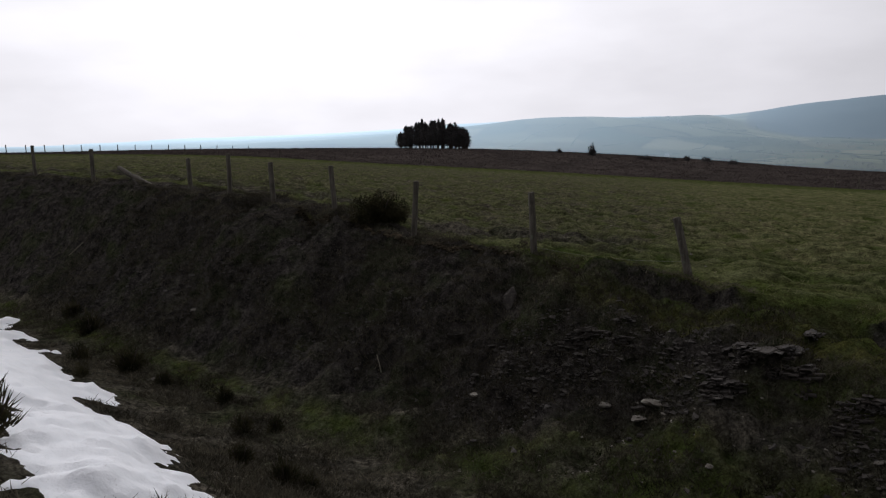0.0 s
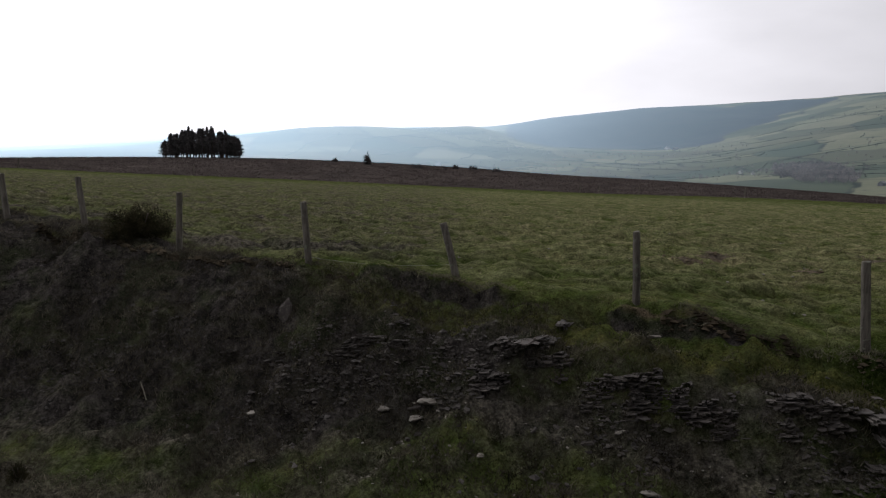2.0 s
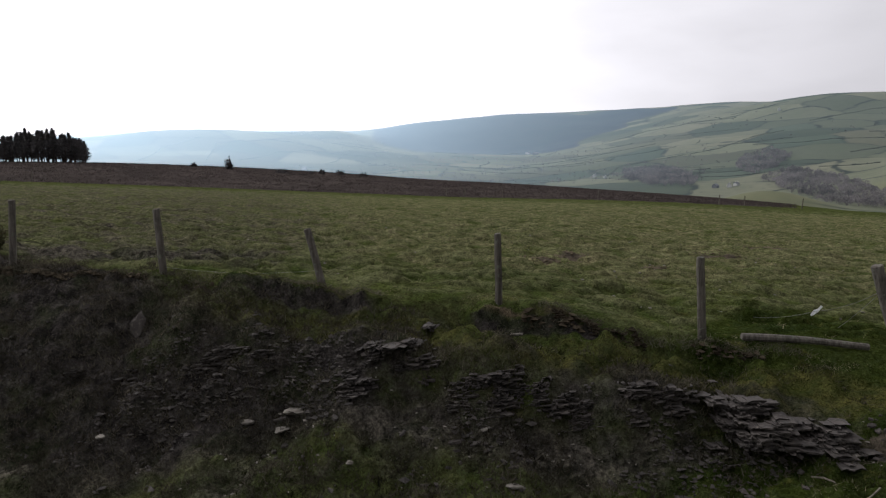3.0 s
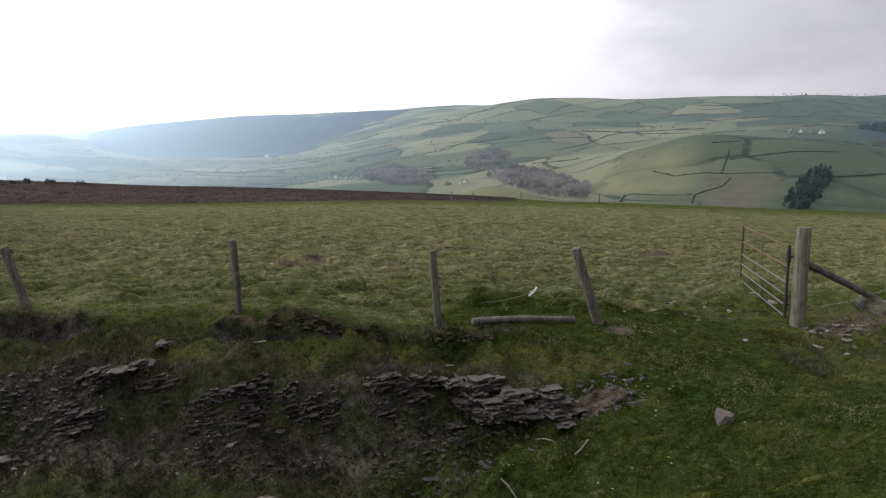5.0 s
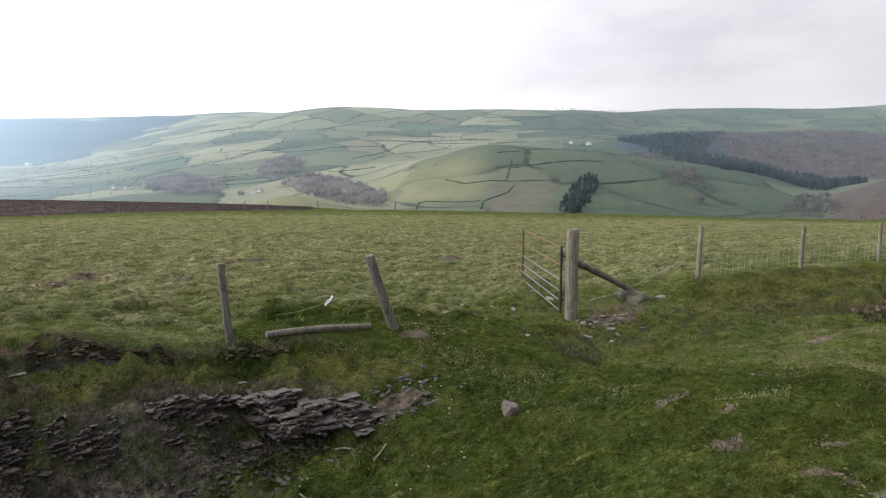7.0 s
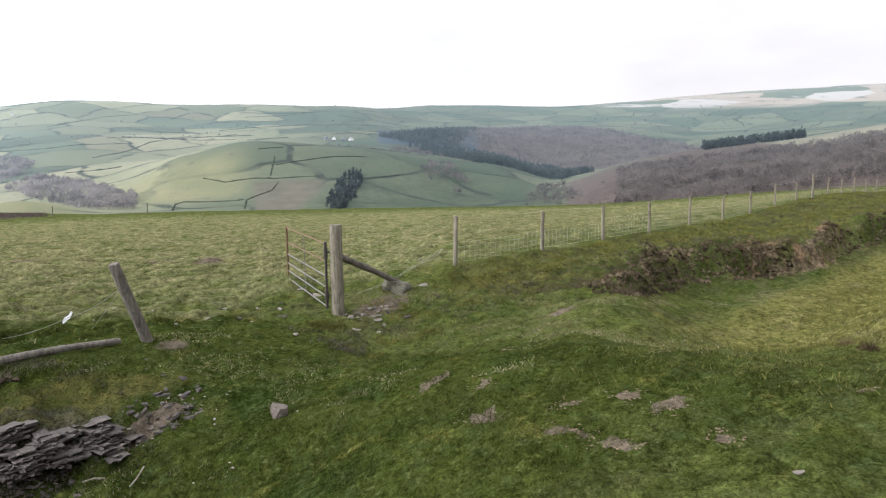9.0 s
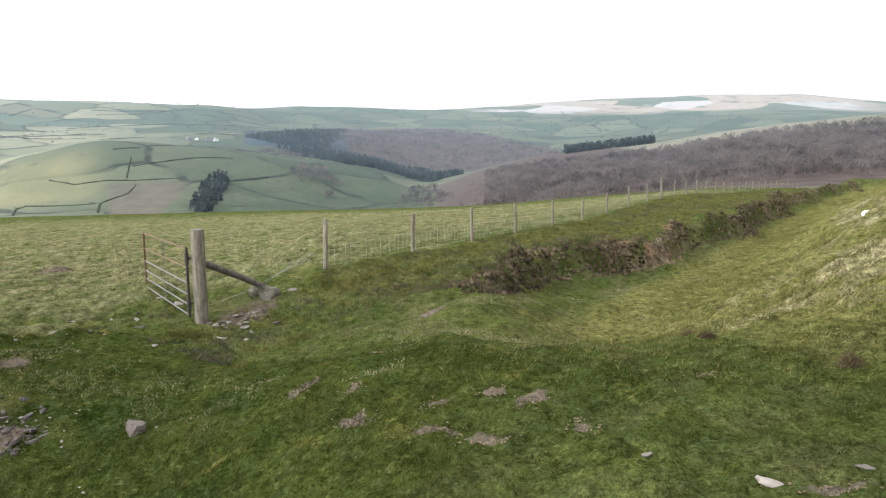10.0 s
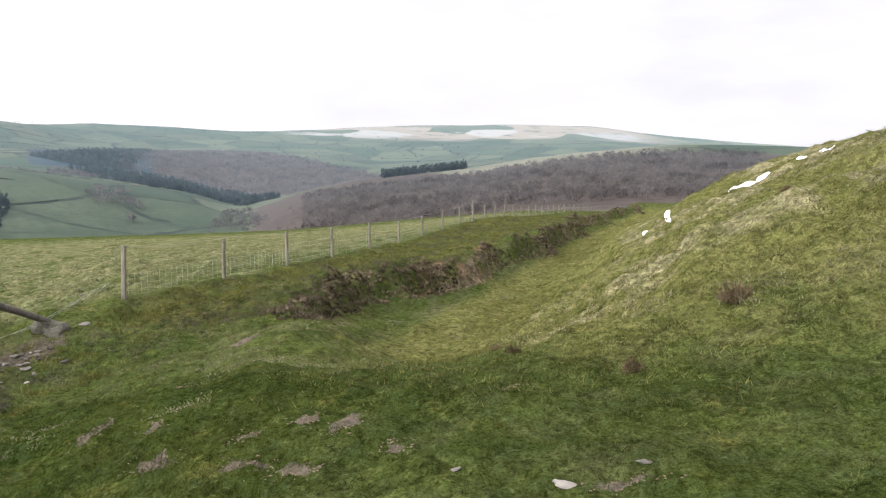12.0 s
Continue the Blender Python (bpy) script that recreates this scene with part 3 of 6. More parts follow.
def field_tufts(s, q):
    """Tussocks of the grazed field, drawn out along the slope."""
    return np.maximum(tufts(0.58 * s, 1.3 * q, 0.40, 31), 0.7 * tufts(0.62 * s, 1.2 * q, 0.22, 35))


def land(x, y, relief=True):
    """The height of the ground."""
    x, y = np.atleast_1d(np.asarray(x, float)), np.atleast_1d(np.asarray(y, float))
    r = np.hypot(x, y)
    bearing = np.degrees(np.arctan2(x, y))
    z = near_land(x, y)
    far = r > 85
    if far.any():
        xf, yf, bf, rf = x[far], y[far], bearing[far], r[far]
        u = 90 / rf
        table = [near_land(xf * u, yf * u)]
        for radius, heights in RINGS:
            table.append(glide(BEARINGS, heights, bf))
        zr = glide(np.log([90] + [k for k, _ in RINGS]), np.array(table), np.log(np.clip(rf, 90, 4800)))
        w = step(rf, 85, 92)
        z[far] = z[far] * (1 - w) + zr * w
    if relief:
        s, q = along(x, y)
        rough = np.clip(1 - r / 120, 0, 1)
        bank = step(q, 5.6, 6.6) * (1 - step(q, 8.6, 9.3)) * (1 - step(s, 2.0, 4.5)) + step(q + ditch_bend(s) - lip_shift(s), 4.2, 5.0) * (1 - step(q + ditch_bend(s) - lip_shift(s), 5.2, 6.0)) * step(s, 11, 14)
        z = z + rough * (0.10 * fbm(x, y, 2.2, 4, 3) * np.clip(r / 3, 0.3, 1) + 0.085 * fbm(x, y, 0.45, 3, 9))
        z = z + rough * bank * (0.34 * fbm(x, y, 0.9, 4, 21, 0.65) + 0.26 * (0.25 - np.abs(fbm(s, 1.5 * q, 1.6, 3, 25))))
        lip = q + ditch_bend(s) - lip_shift(s)
        on_field = rough * step(q, 9.0, 10.0)
        on_turf = rough * (1 - step(q, 8.4, 9.0)) * (1 - bank) * step(r, 1.5, 3.0)
        on_shelf = rough * step(s, 8, 11) * step(lip, 5.2, 6.0) * (1 - step(q, 8.3, 9.2))
        on_rampart = rough * step(s, 6, 10) * (1 - step(q + ditch_bend(s), 1.0, 3.0))
        for where, layers in ((on_turf, ((0.036, 0.16, 231), (0.02, 0.09, 235))), (on_shelf, ((0.17, 0.60, 241), (0.07, 0.25, 245))),
                              (on_rampart, ((0.15, 0.60, 251), (0.06, 0.28, 255))), (rough * bank, ((0.11, 0.46, 27), (0.07, 0.22, 29)))):
            i = where > 1e-3
            if i.any():
                for tall, cell, seed in layers:
                    z[i] += where[i] * tall * tufts(x[i], y[i], cell, seed)
        i = on_field > 1e-3
        if i.any():
            z[i] += on_field[i] * 0.19 * field_tufts(s[i], q[i])
        z = z + on_field * 0.10 * fbm(x, y, 1.9, 3, 35) + on_turf * 0.05 * fbm(x, y, 0.5, 3, 237)
        z = z + rough * 0.42 * step(s, 6, 10) * (1 - step(q, 1.0, 3.0)) * (fbm(x, y, 2.6, 4, 61) + 0.55 * np.abs(fbm(x, y, 0.9, 3, 63)))
        z = z + 0.20 * np.exp(-((x - 14.37) ** 2 + (y - 4.31) ** 2) / (2 * 0.7**2))
        far_w = step(r, 120, 500)
        z = z + 24 * np.exp(-((x - 687) ** 2 + (y - 501) ** 2) / (2 * 46.0**2))
        z = z + far_w * np.clip(r / 500, 0, 4) * 2.2 * fbm(x, y, 320, 4, 41)
    return z


def height(x, y):
    return float(land(x, y)[0])


def box_mask(x, y, bearing, half, near, far_off, soft=0.3):
    """1 within a span of bearings and distances."""
    r = np.hypot(x, y)
    b = np.degrees(np.arctan2(x, y))
    return (1 - step(np.abs(b - bearing), half * (1 - soft), half)) * step(r, near * 0.95, near * 1.03) * (1 - step(r, far_off * 0.97, far_off * 1.05))


# bare patches: metres along the fence and towards it, half lengths
SOIL_SPOTS = [(3.5, 7.2, 0.50, 0.22), (5.12, 4.60, 0.22, 0.14), (4.95, 3.87, 0.11, 0.08), (4.67, 2.82, 0.14, 0.10), (5.0, 2.48, 0.14, 0.09), (4.75, 2.06, 0.20, 0.13), (4.5, 1.58, 0.10, 0.10), (4.46, 3.46, 0.10, 0.22),
              (4.30, 2.63, 0.07, 0.24), (4.22, 2.15, 0.07, 0.22), (6.33, 4.64, 0.10, 0.10), (9.2, 5.6, 0.35, 0.16), (5.76, 1.06, 0.10, 0.12), (3.93, 0.08, 0.05, 0.22),
              (4.7, 19.1, 0.7, 0.4), (7.1, 22.6, 0.8, 0.4), (9.7, 19.4, 0.5, 0.3), (10.6, 18.2, 0.5, 0.35), (0.1, 14.6, 0.3, 0.3), (0.65, 15.5, 0.35, 0.3), (2.5, 15.4, 0.35, 0.2), (8.3, 8.7, 0.75, 0.42), (4.55, 8.75, 0.3, 0.2)]


def zones(x, y):
    """What covers the ground, as weights."""
    r = np.hypot(x, y)
    b = np.degrees(np.arctan2(x, y))
    s, q = along(x, y)
    near = 1 - step(r, 60, 90)
    trodden = step(s, 1.5, 3.5) * (1 - step(s, 8.5, 11.0))
    qf = q - 1.9 * trodden - 1.1 * fbm(x, y, 1.6, 4, 131) * trodden
    out = {}
    top = 7.9 + 1.3 * (1 - step(s, -7, -3.5))
    foot = 6.3 + 0.75 * step(s, -5, -2)
    face = step(q, foot - 0.4, foot + 0.2) * (1 - step(q, top, top + 0.25)) * (1 - step(s, 2.5, 4.6))
    lip = 0.7 * step(q, 8.80, 8.84) * (1 - step(q, 8.86, 8.96)) * (1 - step(s, 3.5, 4.6))
    qr = q + ditch_bend(s) - lip_shift(s)
    faceR = step(qr, 4.4, 4.75) * (1 - step(qr, 5.25, 5.75)) * step(s, 10, 13)
    # bare bank, and a dark strip under the turf edge for the undercut's shade
    out["earth"] = near * np.clip(face * (0.68 - 0.20 * step(s, -3, 0)) + 0.8 * step(q, 8.62, 8.68) * (1 - step(q, 8.80, 8.86)) * (1 - step(s, 2.2, 3.2)) * np.clip(0.7 + 1.5 * fbm(s, q, 1.5, 3, 127), 0, 1), 0, 1)
    out["clay"] = near * np.clip(faceR * (0.50 + 1.1 * fbm(x, y, 1.3, 4, 121)) + lip * (0.62 + 0.8 * fbm(s, q, 1.5, 3, 127)), 0, 1)
    bare = 0 * r
    for s0, q0, a, c in SOIL_SPOTS:
        bare = np.maximum(bare, 0.8 * np.exp(-(((s - s0) / a) ** 2 + ((q - q0) / c) ** 2) * 0.8))
    out["bare"] = near * bare
    slope = (1 - step(q, 4.6, 6.0)) * step(q, -1, 1.5) * (1 - step(s, -1.0, 2.5))
    out["dead"] = near * np.clip(face * 0.5 + slope * 0.72 + 0.46 * step(q, 7.7, 8.1) * (1 - step(q, 8.7, 8.9)) * (1 - step(s, -1.5, 0.5)) + 0.42 * step(q, 4.8, 5.8) * (1 - step(q, 6.9, 7.4)) * (1 - step(s, 0.5, 2.2)) * step(s, -6, -2) + 0.44 * (1 - step(s, -6.0, -1.5)) * step(q, 4.6, 5.6) * (1 - step(q, 6.2, 7)) + 0.47 * step(qf, 9, 10.5) * (1 - step(b, 12, 40)) + 0.25 * (1 - step(s, -6, -3)) * step(q, 8.5, 9) * (1 - step(q, 10, 12)), 0, 1)
    out["moss"] = near * (0.22 * face * step(s, -4, 0) + 0.55 * step(q, 7.4, 7.9) * (1 - step(q, 8.5, 8.8)) * step(s, -6, -3) * (1 - step(s, 3, 5)) + 0.30 * step(s, 2, 4) * (1 - step(q, 7.5, 8.6)) * (1 - step(s, 8, 12)) * step(q, 2, 4) + 0.55 * step(s, 8, 11) * step(qr, 5.0, 5.8) * (1 - step(q, 8.5, 9.5)))
    out["lush"] = near * step(s, 0.5, 2.5) * np.maximum(0.5 * (1 - step(s, 5.5, 8.5)) * step(q, -5, -1) * (1 - step(q, 8.0, 11.0)), 0.95 * (1 - step(s, 5.0, 8.5)) * step(q, 0.8, 3.2) * (1 - step(qf, 8.4, 9.8)))
    out["straw"] = near * ((0.42 + 0.5 * fbm(x, y, 3.0, 3, 123) + 1.1 * fbm(x, y, 0.8, 3, 124)) * step(s + 3.5 * fbm(x, y, 3.0, 4, 125), 5.5, 10.0) * (1 - step(q + ditch_bend(s) + 2.0 * fbm(x, y, 2.2, 4, 129), 1.0, 3.4)) + 0.42 * step(qf, 9.4, 13))
    edge = 84.5 + 0.8 * np.sin(b * 0.3)
    out["heather"] = step(r, edge, edge + 1.5) * (1 - step(b, 48, 60)) * (1 - step(r, 260, 420))
    out["pasture"] = step(r, 260, 420)
    wood = step(b, 92, 100) * (1 - step(b, 138, 150)) * step(r, 420, 640) * (1 - step(r, 1000 + 185 * (1 - step(b, 108, 114)), 1030 + 185 * (1 - step(b, 108, 114))))
    wood = np.maximum(wood, step(b, 84, 87) * step(r, 1600, 1680) * (1 - step(r, 2540 - 75 * np.clip(b - 97, 0, 20), 2580 - 75 * np.clip(b - 97, 0, 20))))
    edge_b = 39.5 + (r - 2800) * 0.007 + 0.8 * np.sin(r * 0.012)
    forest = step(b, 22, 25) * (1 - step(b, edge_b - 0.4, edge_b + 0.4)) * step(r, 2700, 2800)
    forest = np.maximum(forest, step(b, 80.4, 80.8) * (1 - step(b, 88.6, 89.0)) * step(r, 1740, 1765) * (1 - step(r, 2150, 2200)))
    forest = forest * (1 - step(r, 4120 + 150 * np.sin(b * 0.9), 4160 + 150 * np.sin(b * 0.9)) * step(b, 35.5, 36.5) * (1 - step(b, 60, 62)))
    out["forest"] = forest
    out["scrub"] = np.maximum(wood, forest)
    # where hillsides are lusher and darkened as under cloud shadow
    out["vale_shade"] = (0.55 + 0.35 * step(b, 70, 80)) * (1 - step(r, 880, 1120)) * step(b, 58, 70) * (1 - wood) + 0.68 * step(r, 880, 1120) * (1 - step(r, 3600, 4300)) * step(b, 66, 80) * (1 - wood)
    out["fallow"] = 0.85 * step(b, 70.4, 70.9) * (1 - step(b, 76.4 - 0.012 * (990 - r), 76.9 - 0.012 * (990 - r))) * step(r, 770, 790) * (1 - step(r, 965, 985))
    out["ley"] = 0.75 * step(b, 58.5, 61.5) * (1 - step(b, 68.0, 71.5)) * step(r, 900, 960) * (1 - step(r, 1060, 1200))
    out["ley"] = np.maximum(out["ley"], 0.8 * np.exp(-(((x - 687) / 70) ** 2 + ((y - 501) / 70) ** 2) ** 2))
    out["stubble"] = 0.85 * step(b, 109, 113) * (1 - step(b, 126, 131)) * step(r, 1010 + 120 * (1 - step(b, 108, 114)), 1035 + 120 * (1 - step(b, 108, 114))) * (1 - step(r, 1500, 1560))
    out["moor"] = box_mask(x, y, 114, 17, 3350, 4900)
    out["warm"] = near * (step(s + 2.5 * fbm(x, y, 2.0, 3, 126) - 2.0 * step(q, 0, 3), 5.2, 8.6) * (1 - step(q + ditch_bend(s), 4.0, 4.7)))
    out["tuft"] = 0 * r
    field = (q > 9) & (near > 0)
    out["tuft"][field] = near[field] * field_tufts(s[field], q[field]) * step(qf[field], 8.7, 9.6)
    return out


def tag_part(ob, label):
    return tagged(ob, label) if label else ob


def part(name, bm, material, parent=None, label=""):
    """One mesh object out of a bmesh, under a thing or a part."""
    me = bpy.data.meshes.new(name)
    bm.to_mesh(me)
    bm.free()
    me.materials.append(material)
    ob = new(name, me)
    ob.parent = parent
    return tag_part(ob, label)


def sheet(name, verts, faces, material, parent=None, smooth=False, label=""):
    """One mesh object out of arrays of corners and triangles or quads."""
    verts, faces = np.asarray(verts, np.float32), np.asarray(faces, np.int32)
    me = bpy.data.meshes.new(name)
    me.vertices.add(len(verts))
    me.vertices.foreach_set("co", verts.ravel())
    k = faces.shape[1]
    me.loops.add(faces.size)
    me.loops.foreach_set("vertex_index", faces.ravel())
    me.polygons.add(len(faces))
    me.polygons.foreach_set("loop_start", np.arange(0, faces.size, k, dtype=np.int32))
    me.polygons.foreach_set("use_smooth", np.full(len(faces), smooth))
    me.update(calc_edges=True)
    me.materials.append(material)
    ob = new(name, me)
    ob.parent = parent
    return tag_part(ob, label)


def empty(name, x, y, z, turn=0.0):
    ob = new(name)
    ob.matrix_world = pose(x, y, z, 0, 0, turn)
    return ob


# ---- ground: one sheet to the foot of the far hills, and the far country beyond it ----
def polar_sheet(name, radii, bearings, material, names):
    R, B = np.meshgrid(radii, np.radians(bearings), indexing="ij")
    x, y = (R * np.sin(B)).ravel(), (R * np.cos(B)).ravel()
    z = land(x, y)
    n, m = len(radii), len(bearings)
    i, j = np.meshgrid(np.arange(n - 1), np.arange(m), indexing="ij")
    j2 = (j + 1) % m
    faces = np.stack([i * m + j, (i + 1) * m + j, (i + 1) * m + j2, i * m + j2], -1).reshape(-1, 4)[:, ::-1]
    verts = np.stack([x, y, z], 1)
    if radii[0] < 5:
        c = len(verts)
        verts = np.vstack([verts, [[0, 0, height(0.0, 0.0)]]])
        x, y = np.append(x, 0), np.append(y, 0)
        k = np.arange(m)
        cap = np.stack([np.full(m, c), k, (k + 1) % m, (k + 1) % m], 1)
        ob = sheet(name, verts, faces, material, smooth=True)
        lid = sheet("lid", verts[np.r_[0:m, c]], np.stack([np.full(m, m), (k + 1) % m, k], 1), material, smooth=True)
        bm = bmesh.new()
        bm.from_mesh(ob.data)
        bm.from_mesh(lid.data)
        bmesh.ops.remove_doubles(bm, verts=[v for v in bm.verts if v.co.xy.length < radii[0] * 1.05], dist=1e-4)
        bm.to_mesh(ob.data)
        bm.free()
        bpy.data.objects.remove(lid)
        co = np.zeros(len(ob.data.vertices) * 3, np.float32)
        ob.data.vertices.foreach_get("co", co)
        x, y = co[0::3].astype(float), co[1::3].astype(float)
    else:
        ob = sheet(name, verts, faces, material, smooth=True)
    cover = zones(x, y)
    for key in names:
        a = ob.data.attributes.new(key, "FLOAT", "POINT")
        a.data.foreach_set("value", np.asarray(cover[key], np.float32))
    return ob


SPLIT = 420.0
bearings = np.concatenate([np.arange(-42, 150, 0.25), np.arange(150, 318, 2.0)])
radii = np.concatenate([np.arange(0.6, 13, 0.05), np.arange(13, 22, 0.08), np.geomspace(22, 100, 300)[:-1], np.geomspace(100, SPLIT, 60)])
ground = polar_sheet("ground", radii, bearings, LAND, ("earth", "clay", "bare", "dead", "moss", "lush", "straw", "heather", "pasture", "tuft", "warm"))
tagged(ground, "rough upland turf with a grassy ditch, eroded banks and brown heather", "ground", kind="structure")
far_land = polar_sheet("backdrop", np.geomspace(SPLIT, 4800, 150), bearings, FAR, ("scrub", "forest", "moor", "vale_shade", "ley", "fallow", "stubble"))
tagged(far_land, "hazy valley of pale pastures and blue wooded hills", "distant hills", kind="structure")


# ---- posts and fences ----
def lumpy_post(r, h, seed, taper=0.92, below=0.25, sides=10, bevel=True):
    """A round post with a slightly crooked shaft and a worn top."""
    rnd = random.Random(seed)
    bm = bmesh.new()
    levels = [-below, 0.0, h * 0.3, h * 0.6, h * 0.9, h - 0.012, h]
    rings, ox, oy = [], 0, 0
    flat = [1 + rnd.uniform(-0.09, 0.09) for _ in range(sides)]
    for k, z in enumerate(levels):
        if k > 1:
            ox += rnd.uniform(-0.006, 0.006)
            oy += rnd.uniform(-0.006, 0.006)
        rr = r * (1 + (taper - 1) * max(z, 0) / h) * (0.86 if k == len(levels) - 1 else 1)
        rings.append([bm.verts.new((ox + rr * flat[a] * math.cos(a * math.tau / sides), oy + rr * flat[a] * math.sin(a * math.tau / sides), z + (rnd.uniform(-0.008, 0.004) if z == h else 0))) for a in range(sides)])
    for lo, hi in zip(rings, rings[1:]):
        for a in range(sides):
            bm.faces.new((lo[a], lo[(a + 1) % sides], hi[(a + 1) % sides], hi[a]))
    bm.faces.new(rings[-1])
    bm.faces.new(rings[0][::-1])
    return bm


def rod(bm, a, b, r, sides=6):
    """Adds a round bar from a to b."""
    a, b = Vector(a), Vector(b)
    d = (b - a).normalized()
    u = d.orthogonal().normalized()
    v = d.cross(u)
    ends = [[bm.verts.new(p + (u * math.cos(k * math.tau / sides) + v * math.sin(k * math.tau / sides)) * r) for k in range(sides)] for p in (a, b)]
    for k in range(sides):
        bm.faces.new((ends[0][k], ends[0][(k + 1) % sides], ends[1][(k + 1) % sides], ends[1][k]))
    bm.faces.new(ends[0][::-1])
    bm.faces.new(ends[1])


def stand(fence, s, q, h, r, lean, material, seed, label="", lean_q=0.0):
    """A post of a fence, leaning along it by that many metres at its top."""
    x, y = place(s, q)
    ob = part("post", lumpy_post(r, h, seed), material, fence, label)
    tip = Vector((lean * ES[0] + lean_q * EQ[0], lean * ES[1] + lean_q * EQ[1], h)).normalized()
    ob.matrix_world = Matrix.Translation((x, y, height(x, y))) @ tip.to_track_quat("Z", "Y").to_matrix().to_4x4()
    return ob


old_fence = new("old_fence")
tagged(old_fence, "row of grey weathered wooden posts along the bank, its wires gone", "fence")
OLD_POSTS = [(-26.5, 0.85, 0.0), (-21.19, 0.86, -0.02), (-17.92, 0.82, 0.01), (-13.67, 0.70, -0.02), (-12.29, 0.83, 0.02), (-10.91, 0.76, -0.04), (-9.22, 0.78, -0.08),
             (-7.39, 0.95, 0.08), (-5.11, 0.90, -0.07), (-2.87, 0.74, -0.18), (-0.51, 0.90, -0.03), (2.03, 1.04, -0.08), (4.33, 1.14, -0.39)]
for k, (s, h, lean) in enumerate(OLD_POSTS):
    stand(old_fence, s, FENCE_Q, h, 0.05 if k < 12 else 0.07, lean, OLD_WOOD, k)

new_fence = new("wire_fence")
tagged(new_fence, "line of grey wooden posts strung with sheep netting", "fence")
NEW_POSTS = [(10.67, 0.99), (13.84, 0.90), (16.80, 0.92), (19.61, 0.90), (22.71, 0.98), (25.79, 0.90), (28.84, 0.88), (32.09, 1.0), (35.44, 0.88), (38.39, 1.15)]
NEW_POSTS += [(38.39 + 3.1 * k, 0.9) for k in range(1, 36)]
for k, (s, h) in enumerate(NEW_POSTS):
    stand(new_fence, s, fence_q(s), h, 0.045 if k != 9 else 0.07, random.uniform(-0.05, 0.05), NEW_WOOD, 40 + k)


# ---- far pines on the brow ----
def pine(seed, h):
    """A tall pine: bare trunk below, a rough dark crown of needle clumps above."""
    rnd = random.Random(seed)
    thing = new("pine_tree")
    bm = bmesh.new()
    sides, pts = 7, 6
    rings = []
    for k in range(pts):
        z = h * 0.95 * k / (pts - 1)
        rr = 0.20 * (1 - 0.85 * k / (pts - 1))
        ox = 0.15 * math.sin(k * 1.3 + seed)
        rings.append([bm.verts.new((ox + rr * math.cos(a * math.tau / sides), rr * math.sin(a * math.tau / sides), z - (0.6 if k == 0 else 0))) for a in range(sides)])
    for lo, hi in zip(rings, rings[1:]):
        for a in range(sides):
            bm.faces.new((lo[a], lo[(a + 1) % sides], hi[(a + 1) % sides], hi[a]))
    for k in range(14):
        z = h * rnd.uniform(0.25, 0.9)
        a = rnd.uniform(0, math.tau)
        L = rnd.uniform(0.8, 2.0)
        rod(bm, (0, 0, z), (L * math.cos(a), L * math.sin(a), z + rnd.uniform(-0.1, 0.7)), 0.03, 4)
    part("trunk", bm, BARK, thing)
    n = 900
    t = np.array([rnd.random() for _ in range(n)]) ** 0.8
    z = h * (0.20 + 0.82 * t)
    rad = 2.2 * np.clip(1 - t, 0, 1) ** 0.85 * np.clip(0.40 + 2.2 * t, 0, 1) * np.array([rnd.random() ** 0.45 for _ in range(n)]) + 0.05
    rad *= 1 + 0.35 * np.sin(5 * t * 6.28 + seed)
    a = np.array([rnd.uniform(0, math.tau) for _ in range(n)])
    c = np.stack([rad * np.cos(a), rad * np.sin(a), z], 1)
    rng = np.random.default_rng(seed)
    tri = c[:, None, :] + rng.normal(0, 0.20, (n, 3, 3)) * np.array([1, 1, 0.8])
    sheet("crown", tri.reshape(-1, 3), np.arange(3 * n).reshape(-1, 3), NEEDLES, thing)
    return thing


PINES = [pine(k, 9.0) for k in range(4)]
rnd = random.Random(5)
spots = []
for row in range(4):
    for k in range(19):
        b = -3.55 + 5.75 * (k + 0.5) / 19 + rnd.uniform(-0.12, 0.12)
        spots.append((b, 164 + 5 * row + rnd.uniform(-2, 2), 0.42 + 0.70 * math.sin(math.pi * (k + 0.7) / 20.4) ** 0.5 * rnd.uniform(0.88, 1.08)))
for i, (b, r, size) in enumerate(spots):
    x, y = r * math.sin(radians(b)), r * math.cos(radians(b))
    m = pose(x, y, height(x, y) - 0.2, 0, 0, rnd.uniform(0, 360)) @ Matrix.Diagonal((0.62, 0.62, size * rnd.uniform(0.62, 0.70), 1))
    if i < 4:
        PINES[i].matrix_world = m
        t = PINES[i]
    else:
        t = PINES[i % 4].copy()
        scene.collection.objects.link(t)
        for o in PINES[i % 4].children:
            c = o.copy()
            scene.collection.objects.link(c)
            c.parent = t
        t.matrix_world = m
    tagged(t, "dark pine in a close clump on the brow of the heath", "tree", "pine clump")


# ---- the gateway ----
def at_bearing(b, r):
    return r * math.sin(radians(b)), r * math.cos(radians(b))


gx, gy = place(7.61, FENCE_Q)
gate_post = empty("gate_post", gx, gy, height(gx, gy))
tagged(gate_post, "stout round grey wooden gate post with a diagonal prop", "post")
gate_shaft = part("shaft", lumpy_post(0.102, 1.49, 71, 0.94, 0.3, 16), NEW_WOOD, gate_post)
bm = bmesh.new()
rod(bm, (0, 0, 0), (0, 0, 0.012), 0.092, 14)
cap = part("end_grain", bm, OLD_WOOD, gate_shaft, "cracked sawn top")
cap.location = (0, 0, 1.482)


